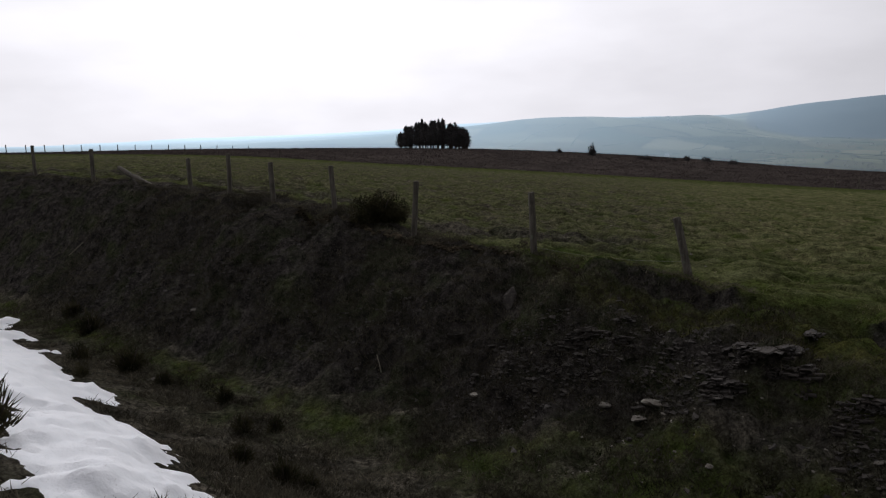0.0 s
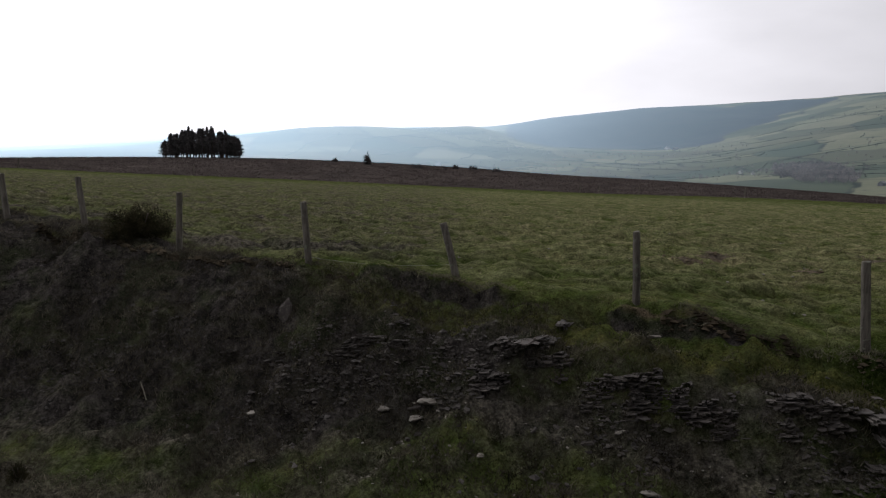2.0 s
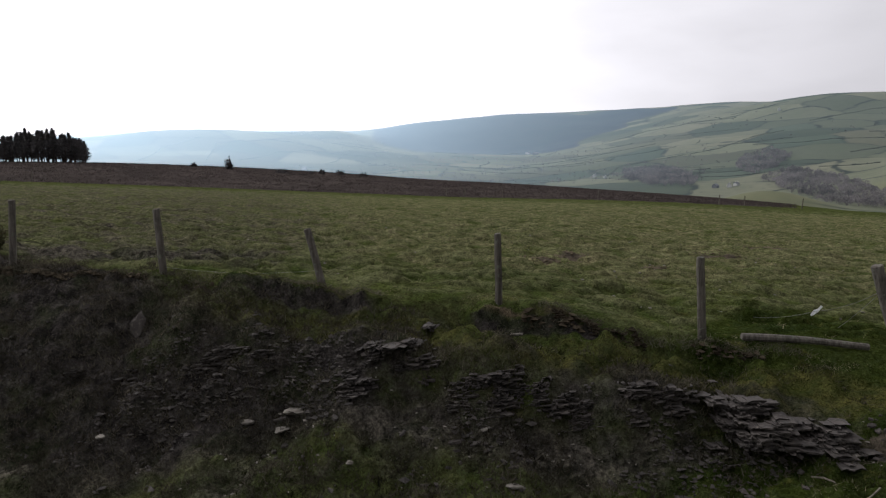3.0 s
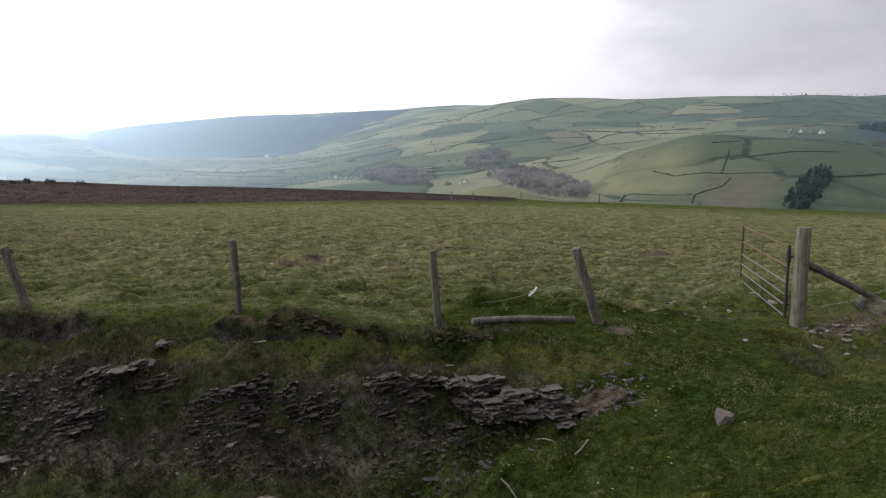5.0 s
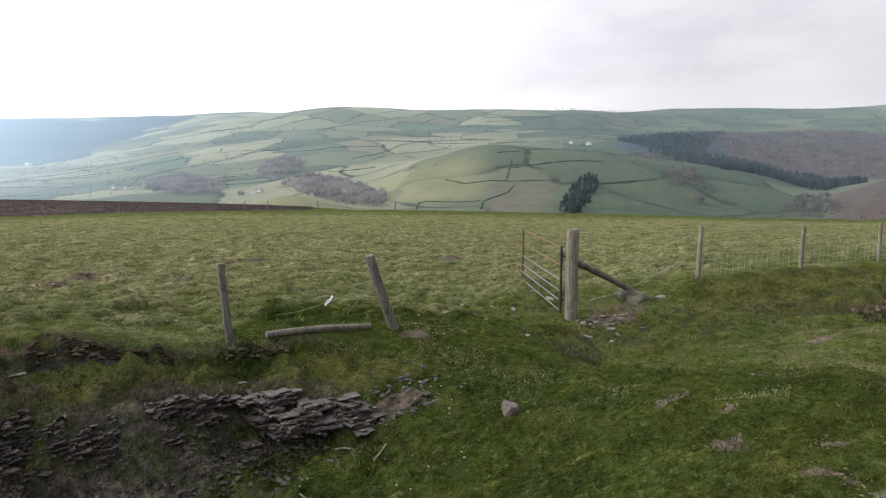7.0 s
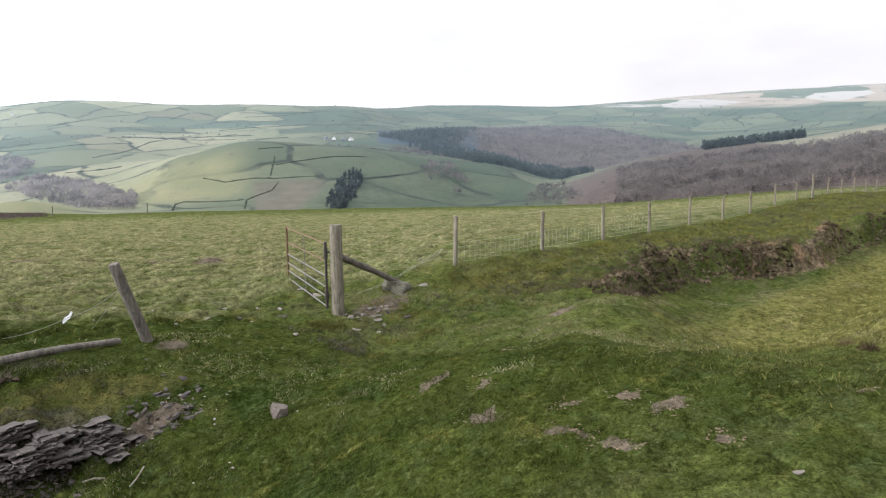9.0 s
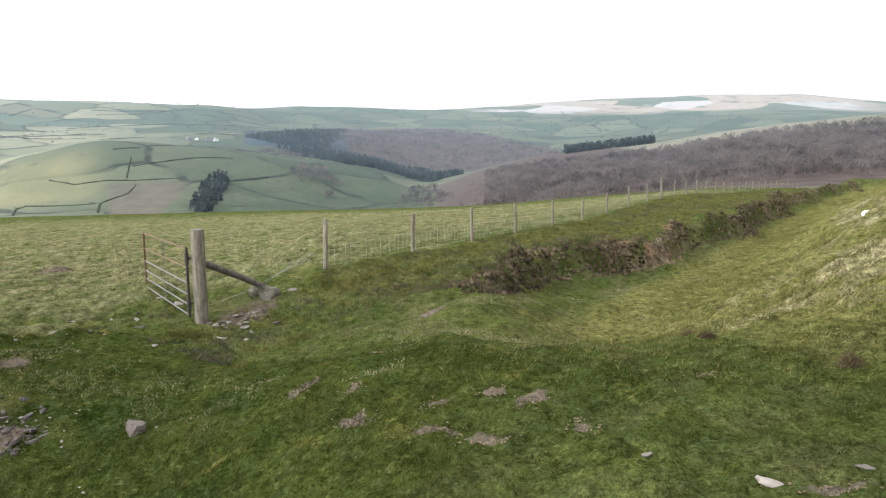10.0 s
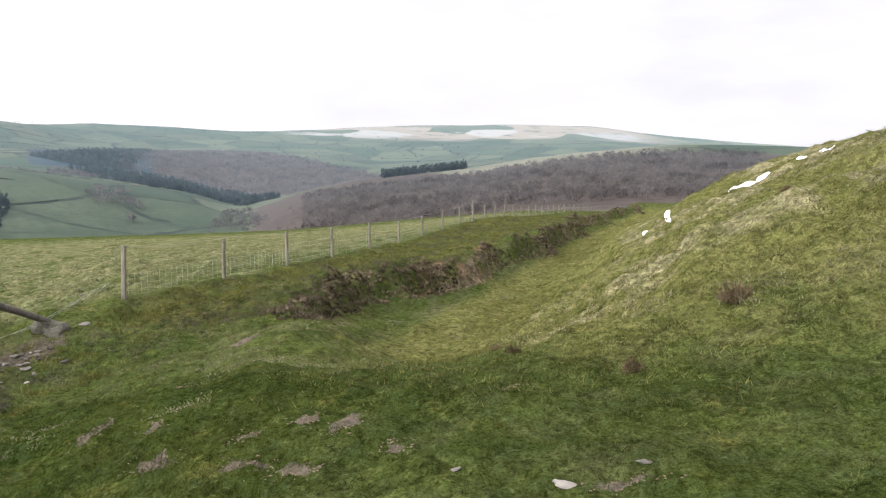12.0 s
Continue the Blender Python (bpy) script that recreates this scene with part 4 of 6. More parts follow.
def pole(a, b, r, seed, sides=9, bend=0.02):
    """A rough round pole between two places, slightly bent."""
    rnd = random.Random(seed)
    a, b = Vector(a), Vector(b)
    d = (b - a).normalized()
    u = d.orthogonal().normalized()
    v = d.cross(u)
    bm = bmesh.new()
    rings = []
    for k in range(7):
        t = k / 6
        c = a.lerp(b, t) + u * bend * math.sin(t * math.pi) + v * rnd.uniform(-0.006, 0.006)
        rr = r * (1.08 - 0.2 * t) * rnd.uniform(0.95, 1.05)
        rings.append([bm.verts.new(c + (u * math.cos(j * math.tau / sides) + v * math.sin(j * math.tau / sides)) * rr * rnd.uniform(0.95, 1.05)) for j in range(sides)])
    for lo, hi in zip(rings, rings[1:]):
        for j in range(sides):
            bm.faces.new((lo[j], lo[(j + 1) % sides], hi[(j + 1) % sides], hi[j]))
    bm.faces.new(rings[0][::-1])
    bm.faces.new(rings[-1])
    return bm


px, py = place(9.32, 9.02)
foot = Vector((px, py, height(px, py) - 0.05)) - Vector((gx, gy, height(gx, gy)))
part("prop", pole((0.08 * ES[0], 0.08 * ES[1], 0.95), foot, 0.055, 8), OLD_WOOD, gate_post, "dark weathered diagonal prop")

# the gate swings away into the field
hx, hy = at_bearing(76.35, 11.78)
ex, ey = at_bearing(73.30, 15.0)
hz, ez = height(gx, gy) + 0.09, height(gx, gy) + 0.10
gate = new("field_gate")
gate.location = (hx, hy, hz)
tagged(gate, "rusty tubular steel field gate standing open into the field", "gate")
span = Vector((ex - hx, ey - hy, ez - hz))
BARS = (0.03, 0.20, 0.36, 0.55, 0.80, 1.10)
for k, h in enumerate(BARS):
    bm = bmesh.new()
    rod(bm, (0, 0, h), span + Vector((0, 0, h - 0.08)), 0.012, 8)
    part("rail", bm, RUST if k > 3 else GATE_STEEL, gate, "red-brown rusted rail" if k > 3 else "")
for t, top in ((0.0, 1.13), (1.0, 1.05)):
    bm = bmesh.new()
    rod(bm, span * t, span * t + Vector((0, 0, top)), 0.022, 8)
    part("stile", bm, plain_material("black_iron", (0.02, 0.02, 0.02), (0.05, 0.04, 0.035), 40, 0.6) if t == 0 else RUST, gate, "dark iron stile" if t == 0 else "")
bm = bmesh.new()
rod(bm, span * 0.5 + Vector((0, 0, 0.0)), span * 0.5 + Vector((0, 0, 1.07)), 0.008, 6)
part("upright", bm, GATE_STEEL, gate)
for h in (0.22, 0.95):
    bm = bmesh.new()
    rod(bm, (0.0, 0.0, h - 0.09), (0.0, 0.0, h + 0.09), 0.034, 8)
    hinge = part("hinge", bm, bpy.data.materials["black_iron"], gate, "black iron hinge")
    bm = bmesh.new()
    rod(bm, (0, 0, h), (gx - hx, gy - hy, h), 0.018, 6)
    part("hinge_pin", bm, bpy.data.materials["black_iron"], hinge)

# ---- the old fence's wreck ----
ax, ay = place(2.52, 9.08)
bx, by = place(4.02, 9.12)
log = new("fallen_rail")
tagged(log, "bleached split rail lying along the turf edge", "log")
part("rail", pole((ax, ay, height(ax, ay) + 0.03), (bx, by, height(bx, by) + 0.05), 0.045, 3, 9, 0.03), OLD_WOOD, log)
lx, ly = place(-15.3, 9.1)
fallen = new("leaning_post")
tagged(fallen, "old fence post tipped over almost flat on the bank", "post")
qx, qy = place(-16.62, 9.0)
part("shaft", pole((lx, ly, height(lx, ly) - 0.08), (qx, qy, height(lx, ly) + 0.36), 0.065, 4, 9), OLD_WOOD, fallen)


def bent_wire(points, r):
    bm = bmesh.new()
    for a, b in zip(points, points[1:]):
        rod(bm, a, b, r, 4)
    return bm


def sag(a, b, drop, n=8):
    a, b = Vector(a), Vector(b)
    return [a.lerp(b, k / n) - Vector((0, 0, drop * 4 * (k / n) * (1 - k / n))) for k in range(n + 1)]


def spot(s, q, up=0.0):
    x, y = place(s, q)
    return Vector((x, y, height(x, y) + up))


# netting between the posts of the new fence, span by span
for k in range(min(len(NEW_POSTS) - 1, 32)):
    s0, s1 = NEW_POSTS[k][0], NEW_POSTS[k + 1][0]
    bm = bmesh.new()
    thick = 0.0017 if k < 8 else 0.002
    tops = (0.05, 0.14, 0.24, 0.35, 0.44) if k < 2 else (0.05, 0.14, 0.24, 0.35, 0.46, 0.58)
    for h in tops:
        for a, b in zip(sag(spot(s0, fence_q(s0) + 0.05, h), spot(s1, fence_q(s1) + 0.05, h), 0.02, 4), sag(spot(s0, fence_q(s0) + 0.05, h), spot(s1, fence_q(s1) + 0.05, h), 0.02, 4)[1:]):
            rod(bm, a, b, thick, 3)
    n = int((s1 - s0) / (0.17 if k < 6 else 0.34))
    for j in range(1, n):
        s = s0 + (s1 - s0) * j / n
        lo = spot(s0, fence_q(s0) + 0.05).lerp(spot(s1, fence_q(s1) + 0.05), j / n)
        rod(bm, lo + Vector((0, 0, 0.04)), lo + Vector((0, 0, tops[-1])), thick * (1.3 if k < 2 else 1), 3)
    part("netting", bm, PALE_WIRE if k < 4 else WIRE, new_fence, "dull galvanised sheep netting" if k == 0 else "")
sag_net = bmesh.new()
for k, (h0, h1) in enumerate(((0.02, 0.30), (0.03, 0.26), (0.02, 0.33))):
    lie = [spot(8.5, 9.5 + 0.03 * k, 0.02)]
    lie += [spot(9.0 + 0.3 * j, 9.3 - 0.03 * j + 0.02 * ((j * 7 + k * 3) % 5), h0 + (h1 - h0) * (j / 5) ** 1.3 + 0.012 * ((j * 5 + k) % 3)) for j in range(6)]
    for a, b in zip(lie, lie[1:]):
        rod(sag_net, a, b, 0.002, 4)
part("wire", sag_net, PALE_WIRE, new_fence, "collapsed netting bundled along the ground")
top_wire = bmesh.new()
for k in range(9):
    pts = sag(spot(NEW_POSTS[k][0], 9.0, 0.93), spot(NEW_POSTS[k + 1][0], 9.0, 0.9), 0.02, 4)
    for a, b in zip(pts, pts[1:]):
        rod(top_wire, a, b, 0.003, 3)
part("wire", top_wire, WIRE, new_fence)

strand = new("loose_wire")
tagged(strand, "slack old fence wire drooping along the turf edge", "wire")
part("strand", bent_wire(sag(spot(-5.11, 9.0, 0.10), spot(-2.9, 9.0, 0.16), 0.06), 0.0025), WIRE, strand)
scrap_at = spot(3.82, 10.25, 0.25)
wire = new("loose_wire")
tagged(wire, "loose strand of old fence wire trailing in the grass", "wire")
tip = spot(4.05, 9.0, 0.78)
part("strand", bent_wire(sag(tip, scrap_at, 0.05) + sag(scrap_at, spot(2.6, 10.6, 0.03), 0.10)[1:], 0.004), WIRE, wire)
part("strand", bent_wire(sag(tip, spot(4.1, 10.2, 0.02), 0.02), 0.003), WIRE, wire)
PLASTIC = plain_material("white_plastic", (0.70, 0.72, 0.72), (0.82, 0.83, 0.82), 30, 0.45)
bm = bmesh.new()
rnd = random.Random(12)
prev = None
for k in range(7):
    t = k / 6
    c = scrap_at + Vector((0.13 * (t - 0.5) * ES[0], 0.13 * (t - 0.5) * ES[1], 0.13 * (t - 0.5) + 0.015 * math.sin(t * 7)))
    w = 0.026 * math.sin(math.pi * (0.15 + 0.7 * t))
    pair = [bm.verts.new(c + Vector((rnd.uniform(-0.01, 0.01), 0.01, w))), bm.verts.new(c + Vector((0.02, rnd.uniform(-0.02, 0.02), -w)))]
    if prev:
        bm.faces.new((prev[0], pair[0], pair[1], prev[1]))
    prev = pair
bmesh.ops.solidify(bm, geom=bm.faces[:], thickness=0.004)
scrap = part("plastic_scrap", bm, PLASTIC)
tagged(scrap, "torn scrap of white plastic caught on a loose wire", "litter")
stick = new("stick")
tagged(stick, "thin pale stick leaning on the dark bank", "stick")
sx, sy = place(-15.2, 7.3)
part("shaft", bent_wire([spot(-15.78, 7.16, -0.05), Vector((sx, sy, -0.72))], 0.016), NEW_WOOD, stick)
for s0, q0, s1, q1 in ((2.60, 6.85, 2.72, 6.62), (2.78, 6.25, 3.0, 6.42), (-6.42, 6.98, -6.18, 6.80), (2.0, 6.2, 2.1, 6.0)):
    twig = new("dry_twig")
    tagged(twig, "short bleached twig lying on the turf", "stick")
    part("shaft", bent_wire([spot(s0, q0, 0.03), spot((s0 + s1) / 2, (q0 + q1) / 2, 0.06), spot(s1, q1, 0.03)], 0.009), NEW_WOOD, twig)

# fence along the far side of the field
edge_fence = new("boundary_fence")
tagged(edge_fence, "far line of small dark posts where field meets heath", "fence")
far_posts = [(-33 + 1.17 * k, 100.0) for k in range(16)] + [(b, 86.5) for b in (-13.0, -1.4, 29.4, 30.9, 34.0, 41.7, 50.8, 52.6, 56.5, 62.8)]
for k, (b, r) in enumerate(far_posts):
    x, y = at_bearing(b, r)
    ob = part("post", lumpy_post(0.06, 1.15, 300 + k, sides=7), OLD_WOOD, edge_fence)
    ob.matrix_world = pose(x, y, height(x, y), random.uniform(-4, 4), random.uniform(-4, 4), 0)


# ---- slate outcrops in the bank ----
def slab_mesh(seed):
    """A flat flake of slate with a broken outline."""
    rnd = random.Random(seed)
    n = 7
    bm = bmesh.new()
    rad = [rnd.uniform(0.34, 0.55) for _ in range(n)]
    ring_lo = [bm.verts.new((1.0 * rad[k] * math.cos(k * math.tau / n), 0.62 * rad[k] * math.sin(k * math.tau / n), -0.5)) for k in range(n)]
    ring_hi = [bm.verts.new((v.co.x * rnd.uniform(0.8, 1.0), v.co.y * rnd.uniform(0.8, 1.0), 0.5 + rnd.uniform(-0.2, 0.2))) for v in ring_lo]
    bm.faces.new(ring_lo[::-1])
    bm.faces.new(ring_hi)
    for k in range(n):
        bm.faces.new((ring_lo[k], ring_lo[(k + 1) % n], ring_hi[(k + 1) % n], ring_hi[k]))
    me = bpy.data.meshes.new("slab")
    bm.to_mesh(me)
    bm.free()
    return me


SLABS = [slab_mesh(k) for k in range(8)]
for me in SLABS:
    me.materials.append(SLATE)


def ZB(s, q):
    """The height of the bank there."""
    return height(*place(s, q))


def block_mesh(seed):
    """A piece of a slate bed: a rough oblong with chipped corners and an uneven front."""
    rnd = random.Random(seed)
    ring_ = []
    for cx, cy in ((-0.5, -0.5), (-0.17, -0.5), (0.17, -0.5), (0.5, -0.5), (0.5, 0.5), (-0.5, 0.5)):
        ring_.append((cx + rnd.uniform(-0.10, 0.10), cy + rnd.uniform(-0.16, 0.16)))
    bm = bmesh.new()
    lo = [bm.verts.new((x_, y_ + 0.04, -0.5 + rnd.uniform(-0.1, 0.1))) for x_, y_ in ring_]
    hi = [bm.verts.new((x_ * rnd.uniform(0.86, 1.04), y_ + rnd.uniform(-0.05, 0.10), 0.5 + rnd.uniform(-0.3, 0.15))) for x_, y_ in ring_]
    bm.faces.new(lo[::-1])
    bm.faces.new(hi)
    for k in range(6):
        bm.faces.new((lo[k], lo[(k + 1) % 6], hi[(k + 1) % 6], hi[k]))
    me = bpy.data.meshes.new("slab")
    bm.to_mesh(me)
    bm.free()
    me.materials.append(SLATE)
    return me


BLOCKS = [block_mesh(40 + k) for k in range(10)]


def outcrop(s0, s1, low, high, proud, seed, dip=0.10, thin=0.013, steep=0.22, label=""):
    """Beds of slate that step out of the bank between two heights, dipping along it, broken into blocks."""
    rnd = random.Random(seed)
    sg, qg = np.meshgrid(np.arange(s0 - 0.3, s1 + 0.3, 0.05), np.arange(6.4, 8.6, 0.03), indexing="ij")
    gx_, gy_ = place(sg.ravel(), qg.ravel())
    zg = land(gx_, gy_).reshape(sg.shape)
    zg = np.maximum.accumulate(zg, axis=1)
    mid = (s0 + s1) / 2
    cx, cy = place(mid, 7.4)
    thing = empty("rock_outcrop", cx, cy, height(cx, cy))
    inv = thing.matrix_world.inverted()
    z = low
    while z < high:
        th = thin * rnd.choice((0.6, 0.8, 1.0, 1.0, 1.3, 1.8))
        u = (z - low) / (high - low)
        reach = 0.5 * (s1 - s0) * (0.60 + 0.5 * math.sin(math.pi * min(1, 0.15 + 0.8 * u)) + rnd.uniform(-0.14, 0.14))
        s = mid - reach + rnd.uniform(0, 0.1)
        bed = rnd.uniform(-0.016, 0.016)
        while s < mid + reach:
            L = rnd.choice((0.03, 0.05, 0.07, 0.10, 0.16)) * rnd.uniform(0.8, 1.25)
            zs = z + dip * (s - mid) + rnd.uniform(-0.011, 0.011)
            row = zg[min(max(int((s - s0 + 0.3) / 0.05), 0), len(sg) - 1)]
            worn = float(fbm(s, z * 2.2, 0.55, 3, 140 + seed))
            if worn < 0.04:
                L *= 0.55
            if row[0] < zs < row[-1] and worn > -0.08 - 0.04 * (steep > 0.3):
                turf = 6.4 + 0.03 * int(np.searchsorted(row, zs))
                toe = 6.4 + 0.03 * int(np.searchsorted(row, low + dip * (s - mid)))
                if turf < 6.85:
                    s += L
                    continue
                front = turf - steep * min(turf - toe, 0.7) - proud * (0.3 + 1.3 * worn) + bed + rnd.uniform(-0.014, 0.014)
                deep = min(max(turf - front, 0), 0.08) + rnd.uniform(0.07, 0.13)
                x, y = place(s + L / 2, front + deep / 2)
                ob = new("slab", BLOCKS[rnd.randrange(10)])
                m = pose(x, y, zs, rnd.uniform(-11, 5), math.degrees(-math.atan(dip)) + rnd.uniform(-4.5, 4.5), -37 + rnd.uniform(-16, 16))
                ob.parent = thing
                ob.matrix_local = inv @ m @ Matrix.Diagonal((L * 1.04, deep, th * 0.96, 1))
            s += L * rnd.uniform(0.94, 1.12)
        z += th * rnd.uniform(0.98, 1.12)
    tagged(thing, label or "thin-bedded grey slate breaking out of the turf bank", "rock", "outcrops along the bank")


def flakes(s0, s1, q0, q1, n, seed, label):
    """Loose flat flakes of slate slid down over the turf."""
    rnd = random.Random(seed)
    cx, cy = place((s0 + s1) / 2, q0)
    thing = empty("slate_spill", cx, cy, height(cx, cy))
    inv = thing.matrix_world.inverted()
    for k in range(n):
        s, q = rnd.uniform(s0, s1), rnd.uniform(q0, q1)
        if float(fbm(s, q, 0.5, 2, 150 + seed)) < -0.1:
            continue
        x, y = place(s, q)
        ob = new("slab", SLABS[rnd.randrange(8)])
        w = rnd.choice((0.04, 0.06, 0.08, 0.12)) * rnd.uniform(0.8, 1.2)
        m = pose(x, y, height(x, y) + rnd.uniform(-0.012, 0.012), -14 + rnd.uniform(-16, 16), rnd.uniform(-14, 14), rnd.uniform(0, 360))
        ob.parent = thing
        ob.matrix_local = inv @ m @ Matrix.Diagonal((w * rnd.uniform(1.0, 1.7), w, rnd.uniform(0.012, 0.028), 1))
    tagged(thing, label, "rock", "outcrops along the bank")


outcrop(-3.9, -3.0, ZB(-3.4, 7.40), ZB(-3.4, 7.72), 0.04, 1)
outcrop(-2.1, -1.2, ZB(-1.6, 7.34), ZB(-1.6, 7.74), 0.05, 2, label="ledges of dark slate under a mossy lip")
outcrop(-0.95, 0.08, -1.22, -0.84, 0.06, 3, 0.14)
outcrop(0.05, 1.55, -1.30, -0.94, 0.08, 14, 0.16)
outcrop(1.52, 2.52, -1.56, -1.05, 0.12, 5, 0.04, 0.015, 0.42, "bulging stack of slate beds, pale along its top ledge")
outcrop(2.42, 3.10, -1.44, -1.18, 0.07, 6, 0.03)
outcrop(-5.6, -4.7, ZB(-5.1, 7.2), ZB(-5.1, 7.6), 0.05, 8)
flakes(2.95, 4.0, 6.95, 7.55, 110, 7, "spill of loose slate flakes at the end of the bank")
flakes(-3.0, 2.6, 6.5, 7.2, 120, 9, "broken slate flakes scattered below the ledges")


# ---- loose stones ----
def stone_mesh(name, seed, material, jag=0.25, fine=2):
    rnd = random.Random(seed)
    bm = bmesh.new()
    bmesh.ops.create_icosphere(bm, subdivisions=fine, radius=0.5)
    for v in bm.verts:
        k = 1 + jag * noise.noise(v.co * 2.3 + Vector((seed * 7.1, 0, 0))) * 2 + 0.10 * noise.noise(v.co * 7 + Vector((0, seed * 3.3, 0)))
        v.co *= k
        v.co.z = max(-0.3, min(0.34, v.co.z)) + rnd.uniform(-0.008, 0.008)
    me = bpy.data.meshes.new(name)
    bm.to_mesh(me)
    bm.free()
    me.materials.append(material)
    return me


PALE = [stone_mesh("stone", k, PALE_STONE, 0.3) for k in range(5)]
GREY = [stone_mesh("stone", 20 + k, SLATE, 0.3) for k in range(5)]
PALE_SPOTS = [(-2.55, 7.10, 0.24, 0.6), (-2.66, 6.94, 0.19, 0.5), (-3.08, 7.0, 0.15, 0.6), (-0.27, 8.70, 0.13, 0.6), (-0.52, 7.04, 0.09, 0.6), (-0.18, 6.46, 0.15, 0.5), (-1.81, 6.51, 0.08, 0.7),
              (3.10, 7.15, 0.14, 0.4), (6.0, 10.92, 0.20, 0.4), (6.07, 10.42, 0.17, 0.35), (9.45, 8.75, 0.15, 0.8), (8.45, 10.6, 0.18, 0.4), (8.6, 11.3, 0.16, 0.4), (4.15, -0.02, 0.07, 0.6),
              (4.03, 1.04, 0.05, 0.7), (-10.42, 6.8, 0.16, 0.5), (-9.5, 5.43, 0.12, 0.6), (-4.56, 6.65, 0.12, 0.6), (7.9, 8.35, 0.13, 0.5), (7.35, 8.25, 0.11, 0.5), (8.1, 8.75, 0.13, 0.7)]
for k, (s, q, size, flat) in enumerate(PALE_SPOTS):
    p = spot(s, q, size * flat * 0.12)
    ob = new("stone", PALE[k % 5])
    ob.matrix_world = Matrix.Translation(p) @ pose(0, 0, 0, rnd.uniform(-12, 12), rnd.uniform(-12, 12), rnd.uniform(0, 360)) @ Matrix.Diagonal((size * 1.25, size * 0.9, size * flat * 0.65, 1))
    tagged(ob, "pale weathered stone lying on the turf", "stone", "pale stones")
ob = new("stone", PALE[2])
ob.matrix_world = Matrix.Translation(spot(3.94, 0.38, 0.002)) @ pose(0, 0, 0, 4, -3, 55) @ Matrix.Diagonal((0.18, 0.10, 0.035, 1))
tagged(ob, "flat pale stone set level in the short grass", "stone")
ob = new("stone", GREY[1])
ob.matrix_world = Matrix.Translation(spot(-4.92, 8.02, 0.10)) @ pose(0, 0, 0, 70, 8, -37) @ Matrix.Diagonal((0.17, 0.31, 0.09, 1))
tagged(ob, "upright grey slab leaning on the bank", "stone")
ob = new("stone", stone_mesh("stone", 33, BOULDER, 0.35))
ob.matrix_world = Matrix.Translation(spot(4.29, 6.05, 0.06)) @ pose(0, 0, 0, 5, 0, 20) @ Matrix.Diagonal((0.18, 0.17, 0.22, 1))
tagged(ob, "lichened pinkish-grey boulder alone on the green causeway", "boulder")
ob = new("stone", stone_mesh("stone", 35, stone_material("mossy_boulder_stone", (0.060, 0.060, 0.038), (0.115, 0.108, 0.078), (0.19, 0.185, 0.15)), 0.3, 4))
ob.matrix_world = Matrix.Translation(spot(9.0, 9.0, 0.0)) @ pose(0, 0, 0, 6, -5, 70) @ Matrix.Diagonal((0.46, 0.40, 0.42, 1))
tagged(ob, "mossy half-buried boulder at the foot of the prop", "boulder")
for k in range(34):
    s, q = 8.05 + rnd.gauss(0, 0.36), 8.55 + rnd.gauss(0, 0.26)
    if k > 22:
        s, q = 7.0 + rnd.gauss(0, 0.5), 9.6 + rnd.gauss(0, 0.7)
    size = rnd.uniform(0.03, 0.09)
    ob = new("stone", (PALE if k % 3 else GREY)[k % 5])
    ob.matrix_world = Matrix.Translation(spot(s, q, size * 0.1)) @ pose(0, 0, 0, rnd.uniform(-15, 15), rnd.uniform(-15, 15), rnd.uniform(0, 360)) @ Matrix.Diagonal((size * 1.3, size, size * 0.6, 1))
    tagged(ob, "broken stone trodden into the mud by the gate", "stone", "stones by the gate post")


def scatter_stones(name, pts, sizes, material, seed, squat=0.5):
    """Many small broken stones in one mesh."""
    rng = np.random.default_rng(seed)
    oct_v = np.array([[1, 0, 0], [-1, 0, 0], [0, 1, 0], [0, -1, 0], [0, 0, 1], [0, 0, -1]], float)
    oct_f = np.array([[0, 2, 4], [2, 1, 4], [1, 3, 4], [3, 0, 4], [2, 0, 5], [1, 2, 5], [3, 1, 5], [0, 3, 5]])
    n = len(pts)
    shape = oct_v[None] * rng.uniform(0.5, 1.3, (n, 6, 1)) * np.array([1.2, 0.9, squat]) + rng.normal(0, 0.15, (n, 6, 3))
    a = rng.uniform(0, math.tau, n)
    c, s_ = np.cos(a), np.sin(a)
    x = shape[..., 0] * c[:, None] - shape[..., 1] * s_[:, None]
    y = shape[..., 0] * s_[:, None] + shape[..., 1] * c[:, None]
    v = np.stack([x, y, shape[..., 2]], -1) * sizes[:, None, None] * 0.5 + pts[:, None]
    f = oct_f[None] + 6 * np.arange(n)[:, None, None]
    return sheet(name, v.reshape(-1, 3), f.reshape(-1, 3), material)


rng = np.random.default_rng(4)
s = np.concatenate([rng.uniform(-14, 4.2, 2400), rng.uniform(-4.6, 3.6, 2600)])
q = np.concatenate([rng.normal(7.1, 0.48, 2400), rng.normal(7.3, 0.32, 2600)])
keep = (fbm(s, q, 1.1, 3, 71) > -0.02) & (q < 8.6) & (q > 5.9)
s, q = s[keep], q[keep]
x, y = place(s, q)
scree = scatter_stones("scree", np.stack([x, y, land(x, y) + 0.01], 1), rng.uniform(0.018, 0.065, len(s)) * rng.choice([1, 1, 1.6], len(s)), SLATE, 5)
tagged(scree, "small broken slate scattered down the dark bank", "stones", kind="stuff")
s, q = rng.uniform(-4.5, 4.5, 420), rng.uniform(5.6, 7.5, 420)
keep = fbm(s, q, 0.8, 3, 73) > 0.0
x, y = place(s[keep], q[keep])
